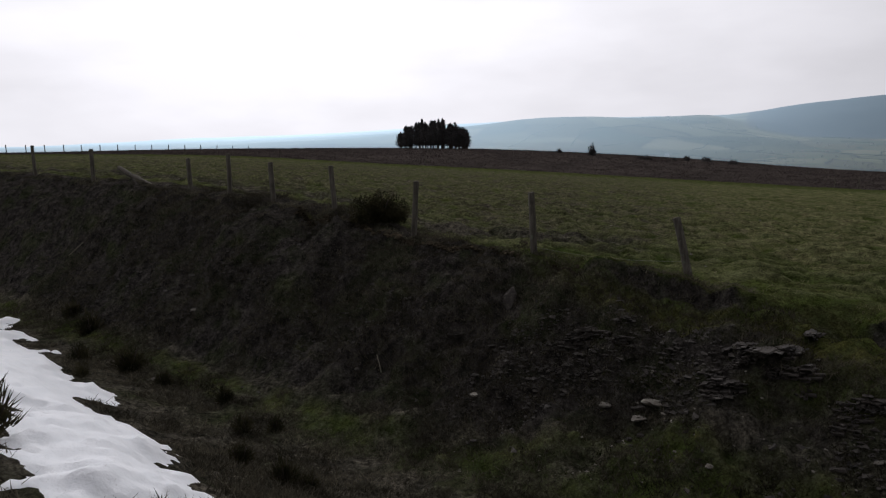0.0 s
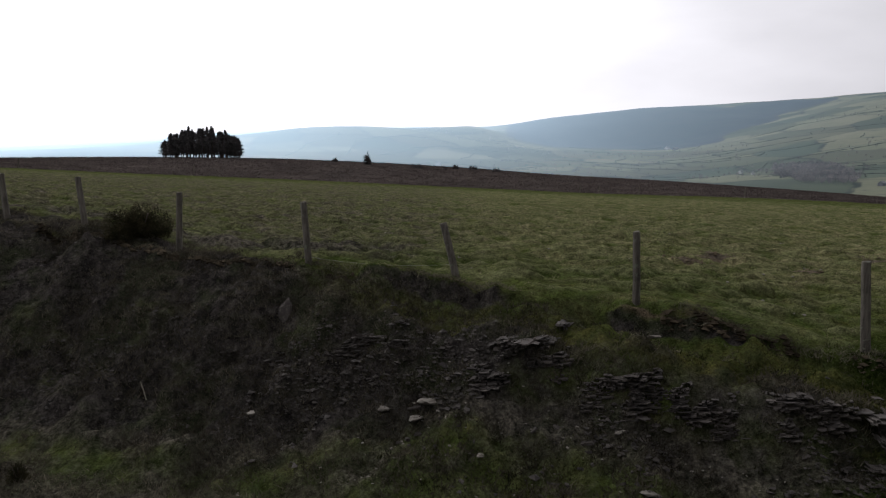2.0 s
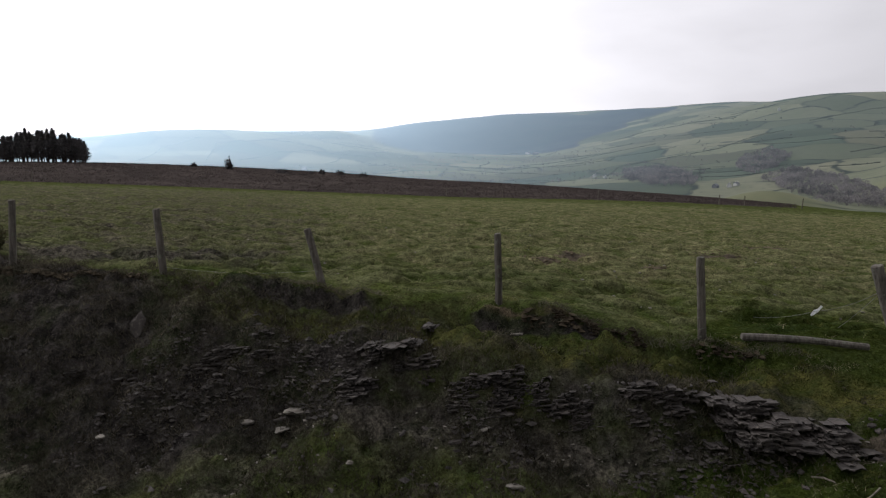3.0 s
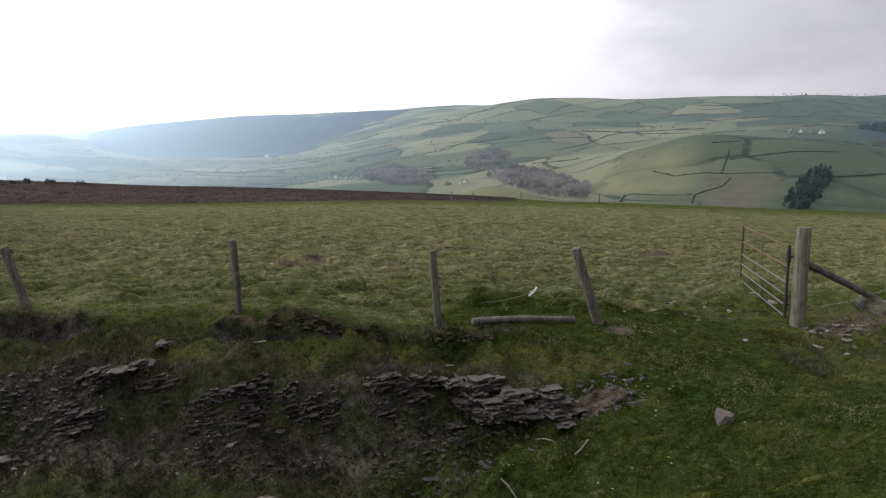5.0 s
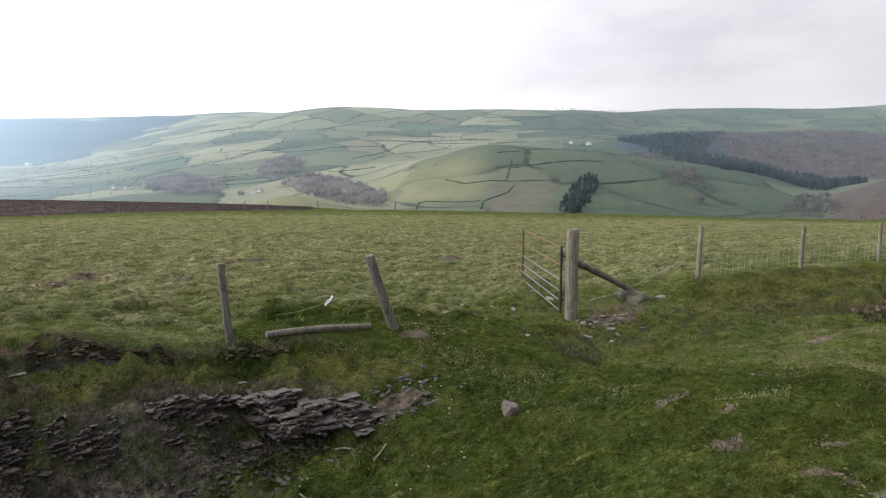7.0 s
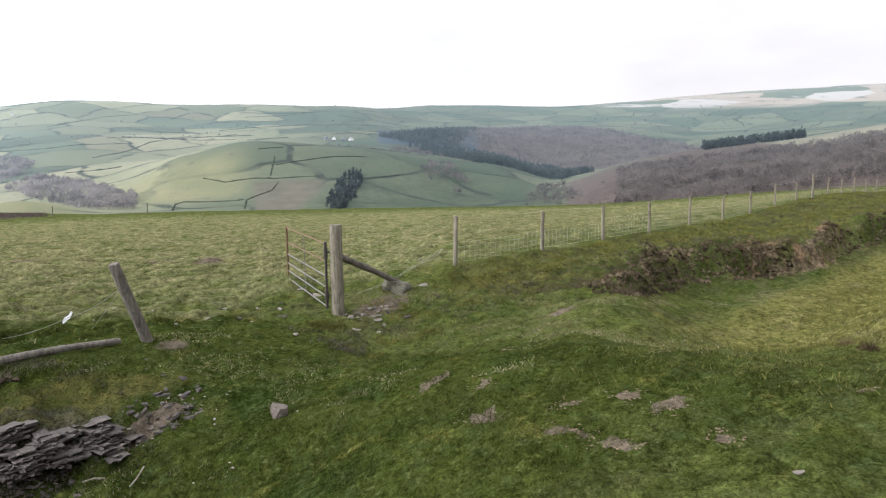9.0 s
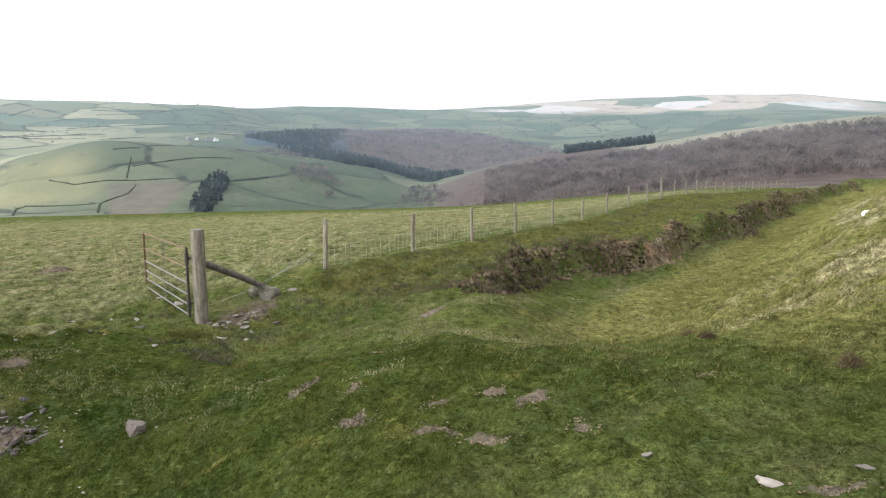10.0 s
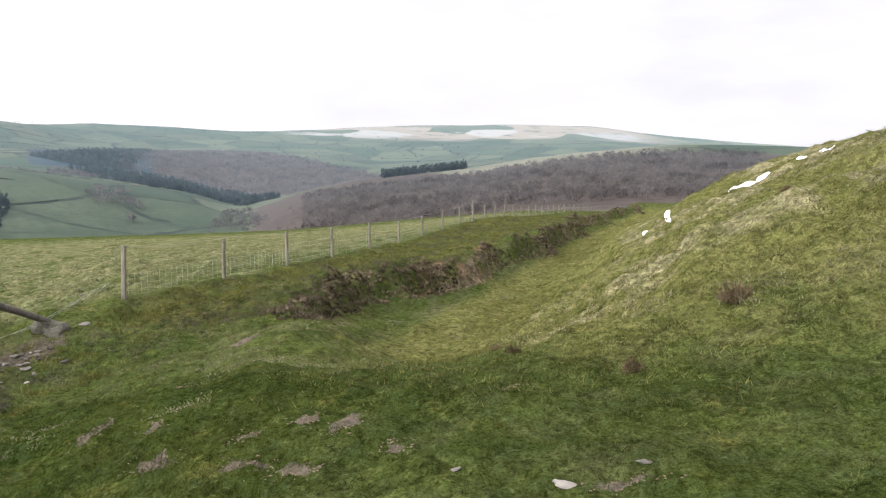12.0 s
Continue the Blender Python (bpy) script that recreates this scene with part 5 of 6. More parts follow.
pebble = scatter_stones("pebbles", np.stack([x, y, land(x, y) + 0.006], 1), rng.uniform(0.015, 0.05, len(x)), PALE_STONE, 16)
tagged(pebble, "small pale pebbles washed down below the slate", "stones", kind="stuff")
CLOD = leaf_material("crumbling_clods", (0.030, 0.025, 0.016), (0.125, 0.098, 0.064), 1.5, 0.0)
ROOTS = leaf_material("dark_root_mat", (0.034, 0.028, 0.020), (0.115, 0.092, 0.064), 1.5, 0.0)
RED_CLOD = leaf_material("raw_red_soil", (0.085, 0.055, 0.034), (0.16, 0.108, 0.068), 1.5, 0.0)
s = 9.5 + 62 * rng.random(6000) ** 1.3
q = bank_q(s, rng.uniform(4.55, 5.35, 6000))
keep = fbm(s, q, 1.3, 3, 75) > 0.05 * np.clip(13 - s, -2, 3)
x, y = place(s[keep], q[keep])
clods = scatter_stones("clods", np.stack([x, y, land(x, y) + 0.0], 1), rng.uniform(0.04, 0.15, len(x)), CLOD, 6, 0.95)
tagged(clods, "broken brown clods and roots along the eroded ditch bank", "soil", kind="stuff")
s, q = rng.uniform(-10, 2.7, 900), rng.normal(8.80, 0.03, 900)
keep = fbm(s, 0 * s, 1.2, 3, 77) > -0.05
x, y = place(s[keep], q[keep])
clods = scatter_stones("clods", np.stack([x, y, land(x, y) + 0.01], 1), rng.uniform(0.04, 0.13, len(x)), ROOTS, 9)
tagged(clods, "ragged root mat crumbling along the turf edge", "soil", kind="stuff")
s, q = rng.normal(17.3, 0.40, 110), rng.uniform(4.7, 5.4, 110) - 0.1
q = bank_q(s, q)
x, y = place(s, q)
clods = scatter_stones("clods", np.stack([x, y, land(x, y) + 0.01], 1), rng.uniform(0.04, 0.13, 110), RED_CLOD, 8)
tagged(clods, "raw reddish soil where the bank has slipped", "soil", kind="stuff")
s, q = rng.uniform(-12, 14, 130), rng.uniform(9.5, 22, 130)
x, y = place(s, q)
pebble = scatter_stones("pebbles", np.stack([x, y, land(x, y) + 0.015], 1), rng.uniform(0.03, 0.09, 130), PALE_STONE, 7)
tagged(pebble, "pale stones strewn over the grazed field", "stones", kind="stuff")


# ---- bare soil and snow, lying on the ground ----
def blanket(name, s0, s1, q0, q1, inside, thick, material, cell=0.06, seed=0):
    """A thin layer that follows the ground where inside(s, q) is above nought."""
    ss, qq = np.meshgrid(np.arange(s0, s1, cell), np.arange(q0, q1, cell), indexing="ij")
    n, m = ss.shape
    w = inside(ss, qq)
    x, y = place(ss.ravel(), qq.ravel())
    lift = thick * np.clip(w.ravel() / 0.35, -0.6, 1) ** 1.0 + 0.55 * thick * fbm(x, y, 0.40, 3, seed) * (w.ravel() > 0)
    z = land(x, y) + lift
    i, j = np.meshgrid(np.arange(n - 1), np.arange(m - 1), indexing="ij")
    ok = (w[:-1, :-1] > -0.25) & (w[1:, :-1] > -0.25) & (w[1:, 1:] > -0.25) & (w[:-1, 1:] > -0.25)
    i, j = i[ok], j[ok]
    f = np.stack([i * m + j, i * m + j + 1, (i + 1) * m + j + 1, (i + 1) * m + j], 1)
    used, f = np.unique(f, return_inverse=True)
    return sheet(name, np.stack([x, y, z], 1)[used], f.reshape(-1, 4), material, smooth=True)


def snow_shape(s, q):
    far = np.interp(s, [-22, -15.0, -12.35, -8.4, -6.7, -5.9, -5.2, -4.1], [5.9, 5.5, 4.98, 4.08, 3.62, 3.40, 3.18, 2.86])
    near = np.interp(s, [-22, -12, -7, -5.2, -4.3], [3.0, 2.8, 2.35, 1.95, 1.85])
    w = np.minimum(far - q, q - near)
    w = np.minimum(w, (-3.9 - s) * 1.4)
    hole = 0.26 - np.hypot((s + 7.7) / 1.8, (q - 3.82))
    return np.minimum(w + 0.65 * fbm(s, q, 0.7, 5, 51, 0.58), -hole) - 0.03


snow = blanket("snow_patch", -22, -3.6, 1.2, 6.4, snow_shape, 0.11, SNOW, 0.05, 53)
tagged(snow, "patch of old granular snow melting on the ditch slope", "snow")
def sliver(s0, q0, s1, q1, wide, seed):
    """The shape of a narrow drift between two places."""
    def shape(ss, qq):
        t = np.clip(((ss - s0) * (s1 - s0) + (qq - q0) * (q1 - q0)) / ((s1 - s0) ** 2 + (q1 - q0) ** 2), 0, 1)
        d = np.hypot(ss - s0 - t * (s1 - s0), qq - q0 - t * (q1 - q0))
        return 0.4 * (1 - d / wide) + 0.5 * fbm(ss, qq, 0.3, 4, seed)
    return shape


for k, (s0, q0, s1, q1, w) in enumerate(((18.6, -2.2, 19.7, -3.1, 0.13), (20.4, -4.0, 20.2, -4.6, 0.16), (22.0, -0.8, 22.9, -0.85, 0.06), (19.5, -0.66, 19.8, -0.68, 0.02), (18.2, -0.7, 18.6, -0.72, 0.045), (18.9, -0.15, 19.3, -0.14, 0.05))):
    ob = blanket("snow_patch", min(s0, s1) - 0.4, max(s0, s1) + 0.4, min(q0, q1) - 0.4, max(q0, q1) + 0.4, sliver(s0, q0, s1, q1, w, 161 + k), 0.04, SNOW, 0.04, 60 + k)
    tagged(ob, "thin remnant of snow on the rampart's brow", "snow", "snow remnants")
for k, (s, q, a, b) in enumerate(SOIL_SPOTS):
    g = np.random.default_rng(900 + k)
    n = 70 if q < 12 else 110
    ss, qq = s + g.normal(0, 0.62 * a, n), q + g.normal(0, 0.62 * b, n)
    x, y = place(ss, qq)
    size = g.uniform(0.006, 0.028, n) if q < 12 else g.uniform(0.02, 0.09, n)
    ob = scatter_stones("soil_patch", np.stack([x, y, land(x, y) + size * 0.1], 1), size, EARTH, 950 + k)
    tagged(ob, "scraped patch of crumbly bare soil in the turf" if q < 12 else "crumbled molehill soil in the grazed field", "soil", "bare soil patches", kind="stuff")


# ---- scrub ----
def shrub(name, wide, tall, count, seed, material, stem=True, thin=0.02, spiky=0.4):
    """A low bush: dark stems and a ragged dome of fine twigs."""
    rnd_ = np.random.default_rng(seed)
    thing = new(name)
    if stem:
        bm = bmesh.new()
        r2 = random.Random(seed)
        for k in range(7):
            a = r2.uniform(0, math.tau)
            L = r2.uniform(0.5, 0.9)
            rod(bm, (0, 0, -0.05), (wide * 0.4 * L * math.cos(a), wide * 0.4 * L * math.sin(a), tall * r2.uniform(0.5, 0.95)), 0.012 * max(wide, 0.5), 4)
        part("stem", bm, BARK, thing)
    n = count
    a = rnd_.uniform(0, math.tau, n)
    el = np.arcsin(rnd_.uniform(0.0, 1, n))
    lobes = 0.8 + 0.22 * np.sin(a * 3 + seed) + 0.16 * np.sin(a * 5 + el * 4 + 2 * seed)
    rr = rnd_.uniform(0.25, 1, n) ** 0.4 * lobes
    c = np.stack([wide / 2 * rr * np.cos(el) * np.cos(a), wide / 2 * rr * np.cos(el) * np.sin(a), tall * rr * np.sin(el)], 1)
    out = c * np.array([1 / wide, 1 / wide, 1 / tall]) + rnd_.normal(0, 0.35, (n, 3))
    out[:, 2] = np.abs(out[:, 2]) + 0.2
    out /= np.linalg.norm(out, axis=1)[:, None]
    side = np.cross(out, rnd_.normal(0, 1, (n, 3)))
    side /= np.linalg.norm(side, axis=1)[:, None]
    L = rnd_.uniform(0.5, 1.2, n)[:, None] * spiky * tall * 0.5
    tri = np.stack([c - side * thin, c + side * thin, c + out * L], 1)
    sheet("foliage", tri.reshape(-1, 3), np.arange(3 * n).reshape(-1, 3), material, thing)
    return thing


bush = shrub("gorse_bush", 1.15, 0.50, 15000, 3, GORSE, True, 0.012, 0.10)
bush.location = spot(-8.35, 9.25, -0.03)
tagged(bush, "dense dark gorse bush beside a fence post", "bush")
seedling = shrub("gorse_seedling", 0.42, 0.36, 700, 5, GORSE, True, 0.008, 0.7)
spots_g = [(-10.25, 5.5, 1.1), (-12.5, 6.0, 1.1), (-9.3, 5.5, 0.6), (-6.75, 4.95, 0.6), (-6.55, 5.3, 0.55), (-5.75, 4.2, 0.6), (-5.1, 4.2, 0.7), (-5.16, 1.82, 0.95), (-5.35, 1.6, 0.9), (-11.2, 5.2, 0.8), (-4.85, 4.3, 0.5), (-13.5, 6.2, 0.9), (-9.9, 4.6, 0.6), (-8.0, 5.6, 0.6)]
for k, (s, q, size) in enumerate(spots_g):
    m = Matrix.Translation(spot(s, q, -0.02)) @ pose(0, 0, 0, 0, 0, 70 * k) @ Matrix.Diagonal((size, size, size, 1))
    if k == 0:
        seedling.matrix_world = m
        ob = seedling
    else:
        ob = copy_thing(seedling, m)
        ob.matrix_basis = m
    tagged(ob, "small dark gorse seedling on the brown slope", "shrub", "gorse seedlings")
BRACKEN = leaf_material("dead_bracken", (0.10, 0.076, 0.042), (0.20, 0.155, 0.090))
bracken = shrub("bracken_clump", 0.5, 0.26, 500, 9, BRACKEN, False, 0.012, 0.8)
spots_b = [(6.25, 0.05, 0.42), (7.48, -0.9, 0.75), (10.7, -1.9, 0.4), (7.44, 1.3, 0.4), (8.2, 1.6, 0.35)]
for k, (s, q, size) in enumerate(spots_b):
    m = Matrix.Translation(spot(s, q, -0.02)) @ pose(0, 0, 0, 0, 0, 50 * k) @ Matrix.Diagonal((size, size, size, 1))
    if k == 0:
        bracken.matrix_world = m
        ob = bracken
    else:
        ob = copy_thing(bracken, m)
        ob.matrix_basis = m
    tagged(ob, "withered brown bracken clump on the grassy rampart", "bracken", "bracken clumps")
lone = [(31.0, 144.8, 1.5, 2.2), (25.6, 153.0, 1.3, 0.9), (39.6, 137.0, 2.6, 0.9), (49.3, 141.0, 1.5, 1.1), (53.1, 140.6, 2.6, 1.0), (57.0, 137.0, 2.2, 0.9), (46.5, 140.0, 1.0, 0.6)]
for k, (x, y, w, h) in enumerate(lone):
    ob = shrub("thorn_bush" if k == 0 else "heath_bush", w, h, 420, 30 + k, NEEDLES, True, 0.09, 0.5)
    ob.location = (x, y, height(x, y) - 0.05)
    tagged(ob, "wind-clipped dark thorn standing alone on the heath" if k == 0 else "low dark bush on the brown heath", "bush")


# ---- grass, as blades ----
def blades(name, x, y, per, tall, wide, spread, lean, material, seed, label):
    """Tufts of grass at the places given; one thin blade is one triangle."""
    g = np.random.default_rng(seed)
    n = len(x)
    z = land(x, y)
    tall = np.broadcast_to(tall, (n,))
    base = np.stack([x, y, z], 1)[:, None] + np.concatenate([g.normal(0, spread, (n, per, 2)), np.full((n, per, 1), -0.01)], 2)
    a = g.uniform(0, math.tau, (n, per))
    L = tall[:, None] * g.uniform(0.5, 1.25, (n, per))
    w = g.normal(0, lean, (n, per, 2)) + np.array([0.05, -0.04])
    tip = base + np.concatenate([w * L[..., None], L[..., None]], 2)
    d = np.stack([np.cos(a), np.sin(a), 0 * a], -1) * wide
    tri = np.stack([base - d, base + d, tip], 2).reshape(-1, 3)
    ob = sheet(name, tri, np.arange(len(tri)).reshape(-1, 3), material)
    return tagged(ob, label, "grass", kind="stuff")


def sector(n, r0, r1, b0, b1, seed):
    g = np.random.default_rng(seed)
    r = np.sqrt(g.uniform(r0**2, r1**2, n))
    b = np.radians(g.uniform(b0, b1, n))
    return r * np.sin(b), r * np.cos(b)


x, y = sector(190000, 2.6, 17, -40, 150, 1)
s, q = along(x, y)
cov = zones(x, y)
patch = fbm(x, y, 1.1, 4, 91)
bare = (cov["earth"] > 0.35) | (cov["dead"] > 0.45) | (cov["clay"] > 0.5) | (q > 9.2)
bare |= (snow_shape(s, q) > -0.15) & (s < -3.5) & (q < 6.4)
k = ~bare & (patch > -0.06)
wet = cov["lush"] + 0.6 * fbm(x, y, 0.9, 3, 193) > 0.25
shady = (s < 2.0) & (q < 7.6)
BANK_GRASS = leaf_material("yellowish_bank_grass_blades", (0.070, 0.077, 0.020), (0.160, 0.152, 0.052), 2.5, 0.25)
sunny = cov["warm"] * (q < 5) > 0.4
# a darker grass colour that stands in for the ditch's shade
SHADED_GRASS = leaf_material("shaded_ditch_grass_blades", (0.020, 0.024, 0.009), (0.052, 0.053, 0.024), 2.0, 0.2)
for part_of, stuff_m, words in ((k & sunny & ~shady, BANK_GRASS, "short yellowish grass at the rampart's foot"), (k & ~wet & ~shady & ~sunny, GRASS, "short grazed green grass with taller tufts"), (k & shady & (patch > 0.02), SHADED_GRASS, "olive ditch grass, its colour darkened for shade"), (k & wet & ~shady & ~sunny, LUSH_GRASS, "dark lush grass on the trodden causeway")):
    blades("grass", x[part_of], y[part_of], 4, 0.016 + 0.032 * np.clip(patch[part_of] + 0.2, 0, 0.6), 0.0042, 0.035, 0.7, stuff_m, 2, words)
k = ~bare & (patch < 0.05) & (fbm(x, y, 0.6, 3, 93) > 0.14) & (np.hypot(x, y) > 6.5)
blades("dry_grass", x[k], y[k], 3, 0.03, 0.004, 0.03, 0.8, DRY_GRASS, 3, "pale withered grass stems among the green")
in_snow = (snow_shape(s, q) > -0.15) & (s < -3.5) & (q < 6.4)
nx, ny = sector(80000, 2.3, 7.5, -40, 150, 71)
ns, nq = along(nx, ny)
ncov, npatch = zones(nx, ny), fbm(nx, ny, 0.5, 4, 191)
nk = (ncov["earth"] < 0.35) & (ncov["dead"] < 0.45) & (ncov["clay"] < 0.5) & ~((snow_shape(ns, nq) > -0.15) & (ns < -3.5) & (nq < 6.4)) & (npatch > -0.05)
blades("grass", nx[nk], ny[nk], 4, 0.014 + 0.028 * np.clip(npatch[nk] + 0.2, 0, 0.6), 0.003, 0.025, 0.8, LUSH_GRASS, 72, "close-cropped turf underfoot")
BENT = leaf_material("bleached_bent_grass", (0.075, 0.068, 0.050), (0.180, 0.160, 0.120), 2.0, 0.3)
pale_k = (s < -2) & (q < 5.8) & (q > 0.5) & (fbm(x, y, 0.8, 3, 96) > 0.02) & ~in_snow
blades("dead_grass", x[pale_k], y[pale_k], 4, 0.05, 0.006, 0.04, 0.9, BENT, 44, "bleached tufts of dead grass on the ditch slope")
dk = (cov["dead"] > 0.26) & (q < 9.5) & (fbm(x, y, 0.7, 3, 95) > -0.15) & ~in_snow
blades("dead_grass", x[dk], y[dk], 5, 0.065, 0.006, 0.04, 0.8, DARK_GRASS, 4, "dead brown grass hanging on the ditch banks")
FRINGE = leaf_material("bleached_fringe_grass", (0.065, 0.060, 0.042), (0.170, 0.155, 0.112), 2.0, 0.3)
g = np.random.default_rng(8)
s, q = g.uniform(-24, 3.2, 4200), g.normal(8.90, 0.06, 4200)
x, y = place(s, q)
k = fbm(s, q, 0.8, 3, 97) > -0.12
blades("dead_grass", x[k], y[k], 5, 0.055, 0.005, 0.05, 1.2, FRINGE, 5, "shaggy dead grass fringing the turf edge")
s, q = g.uniform(-26, 3.4, 12000), g.uniform(6.0, 8.7, 12000)
x, y = place(s, q)
k = fbm(x, y, 0.6, 4, 131) > 0.0
blades("dead_grass", x[k], y[k], 4, 0.05, 0.006, 0.05, 1.0, DARK_GRASS, 21, "wispy dead grass clinging to the dark bank")
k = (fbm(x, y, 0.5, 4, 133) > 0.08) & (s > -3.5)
# ledge grass takes the same shade-darkened colour
blades("grass", x[k], y[k], 4, 0.05, 0.007, 0.05, 0.7, SHADED_GRASS, 22, "sparse green grass on the bank ledges")
s, q = 4.2 + 52 * g.random(60000) ** 1.5, g.uniform(-7, 3.4, 60000)
x, y = place(s, q)
k = (fbm(x, y, 1.5, 4, 99) > -0.16) & (np.hypot(x, y) > 7) & (zones(x, y)["straw"] + 1.1 * fbm(x, y, 0.8, 3, 197) > 0.38)
blades("tussock_grass", x[k], y[k], 6, 0.025 + 0.06 * np.clip(fbm(x[k], y[k], 0.9, 3, 63) + 0.1, 0, 1), 0.005, 0.05, 0.9, DRY_GRASS, 6, "straw-coloured tussocks on the sunlit rampart")
k = ~k & (np.hypot(x, y) > 4) & (g.random(len(x)) < step(s, 4.5, 9.0)) & (fbm(x, y, 1.2, 4, 195) > -0.1)
blades("grass", x[k], y[k], 6, 0.045, 0.006, 0.06, 0.8, BANK_GRASS, 7, "rough green grass on the rampart")
x, y = sector(60000, 9, 46, -40, 125, 9)
s, q = along(x, y)
lump = field_tufts(s, q)
k = (q > 9.3) & (lump > 0.35)
blades("grass", x[k], y[k], 4, 0.02 + 0.015 * lump[k], 0.006, 0.06, 0.8, GRASS, 10, "grazed field grass in low tussocks")
k = (q > 9.3) & (fbm(x, y, 0.5, 3, 33) + 0.4 * lump > 0.34)
blades("dry_grass", x[k], y[k], 4, 0.035, 0.007, 0.06, 0.8, DRY_GRASS, 11, "pale bents standing in the grazed field")
s, q = 10.5 + 50 * g.random(9000) ** 1.4, g.normal(5.05, 0.3, 9000)
q = bank_q(s, q)
x, y = place(s, q)
k = fbm(s, q, 0.8, 3, 101) > 0.02
HEATH = leaf_material("dry_heather_stems", (0.050, 0.042, 0.028), (0.150, 0.125, 0.082))
blades("heather", x[k], y[k], 5, 0.07, 0.006, 0.09, 1.2, HEATH, 12, "brown heather roots hanging from the eroded bank")
x, y = sector(26000, 85.5, 172, -40, 56, 13)
blades("heather", x, y, 5, 0.20, 0.05, 0.30, 0.8, leaf_material("far_heather", (0.064, 0.053, 0.049), (0.112, 0.092, 0.084), 0.3), 14, "dark red-brown heather covering the brow")

g = np.random.default_rng(88)
s, q = 6.5 + 42 * g.random(20000) ** 1.4, g.uniform(4.0, 8.9, 20000)
x, y = place(s, q)
lumps = fbm(x, y, 0.55, 4, 201)
on = q + ditch_bend(s) - lip_shift(s) > 5.3
k = (lumps > 0.10) & on
blades("tussock_grass", x[k], y[k], 6, 0.05 + 0.08 * np.clip(lumps[k], 0, 0.5), 0.008, 0.05, 0.7, leaf_material("mossy_tussock_blades", (0.085, 0.088, 0.022), (0.175, 0.165, 0.052), 2.0, 0.25), 89, "mossy yellow-green tussocks on the shelf above the ditch")
k = (lumps < -0.14) & on
blades("dead_grass", x[k], y[k], 5, 0.05, 0.008, 0.05, 0.8, DARK_GRASS, 90, "dark dead grass in the hollows of the shelf")


# ---- hedges, woods and farms across the valley ----
def inside_polygon(poly, x, y):
    hit = np.zeros(len(x), bool)
    for (x0, y0), (x1, y1) in zip(poly, poly[1:] + poly[:1]):
        cross = ((y0 > y) != (y1 > y)) & (x < (x1 - x0) * (y - y0) / ((y1 - y0) or 1e-9) + x0)
        hit ^= cross
    return hit


def scatter(poly, gap, most, seed, loose=True):
    g = np.random.default_rng(seed)
    p = np.array(poly, float)
    lo, hi = p.min(0), p.max(0)
    n = int((hi[0] - lo[0]) * (hi[1] - lo[1]) / gap**2)
    pts = g.uniform(lo, hi, (n, 2))
    pts = pts[inside_polygon(poly, pts[:, 0], pts[:, 1])]
    ragged = fbm(pts[:, 0], pts[:, 1], 45, 3, seed) > (-0.22 if loose and len(pts) < 900 else -0.9)
    return pts[ragged][:most]


def grove(name, pts, tall, conifer, material, seed, label, per=52):
    """Many far trees in one mesh: clumps of twigs round a short stem, or ragged spires."""
    g = np.random.default_rng(seed)
    n = len(pts)
    z = land(pts[:, 0], pts[:, 1])
    h = tall * g.uniform(0.65, 1.2, n)
    if conifer:
        t = g.uniform(0.0, 1, (n, per)) ** 1.2
        rad = 0.24 * h[:, None] * (1 - t) * g.uniform(0.4, 1.1, (n, per)) + 0.1
        up = h[:, None] * (0.08 + 0.92 * t)
        size = 0.14 * h
    else:
        e = np.arcsin(g.uniform(-0.6, 1, (n, per)))
        rr = g.uniform(0.35, 1, (n, per)) ** 0.5
        rad = 0.42 * h[:, None] * np.cos(e) * rr
        up = h[:, None] * (0.58 + 0.40 * np.sin(e) * rr)
        size = 0.085 * h
    a = g.uniform(0, math.tau, (n, per))
    c = np.stack([pts[:, 0, None] + rad * np.cos(a), pts[:, 1, None] + rad * np.sin(a), z[:, None] + up], -1)
    tri = c[:, :, None] + g.normal(0, 1, (n, per, 3, 3)) * size[:, None, None, None] * np.array([0.8, 0.8, 1.1])
    tri = tri.reshape(-1, 3)
    stem = np.stack([np.stack([pts[:, 0] - 0.4, pts[:, 1], z - 0.5], 1), np.stack([pts[:, 0] + 0.4, pts[:, 1], z - 0.5], 1), np.stack([pts[:, 0], pts[:, 1], z + h * 0.7], 1)], 1).reshape(-1, 3)
    v = np.vstack([tri, stem])
    ob = sheet(name, v, np.arange(len(v)).reshape(-1, 3), material)
    return tagged(ob, label, "trees", kind="stuff")


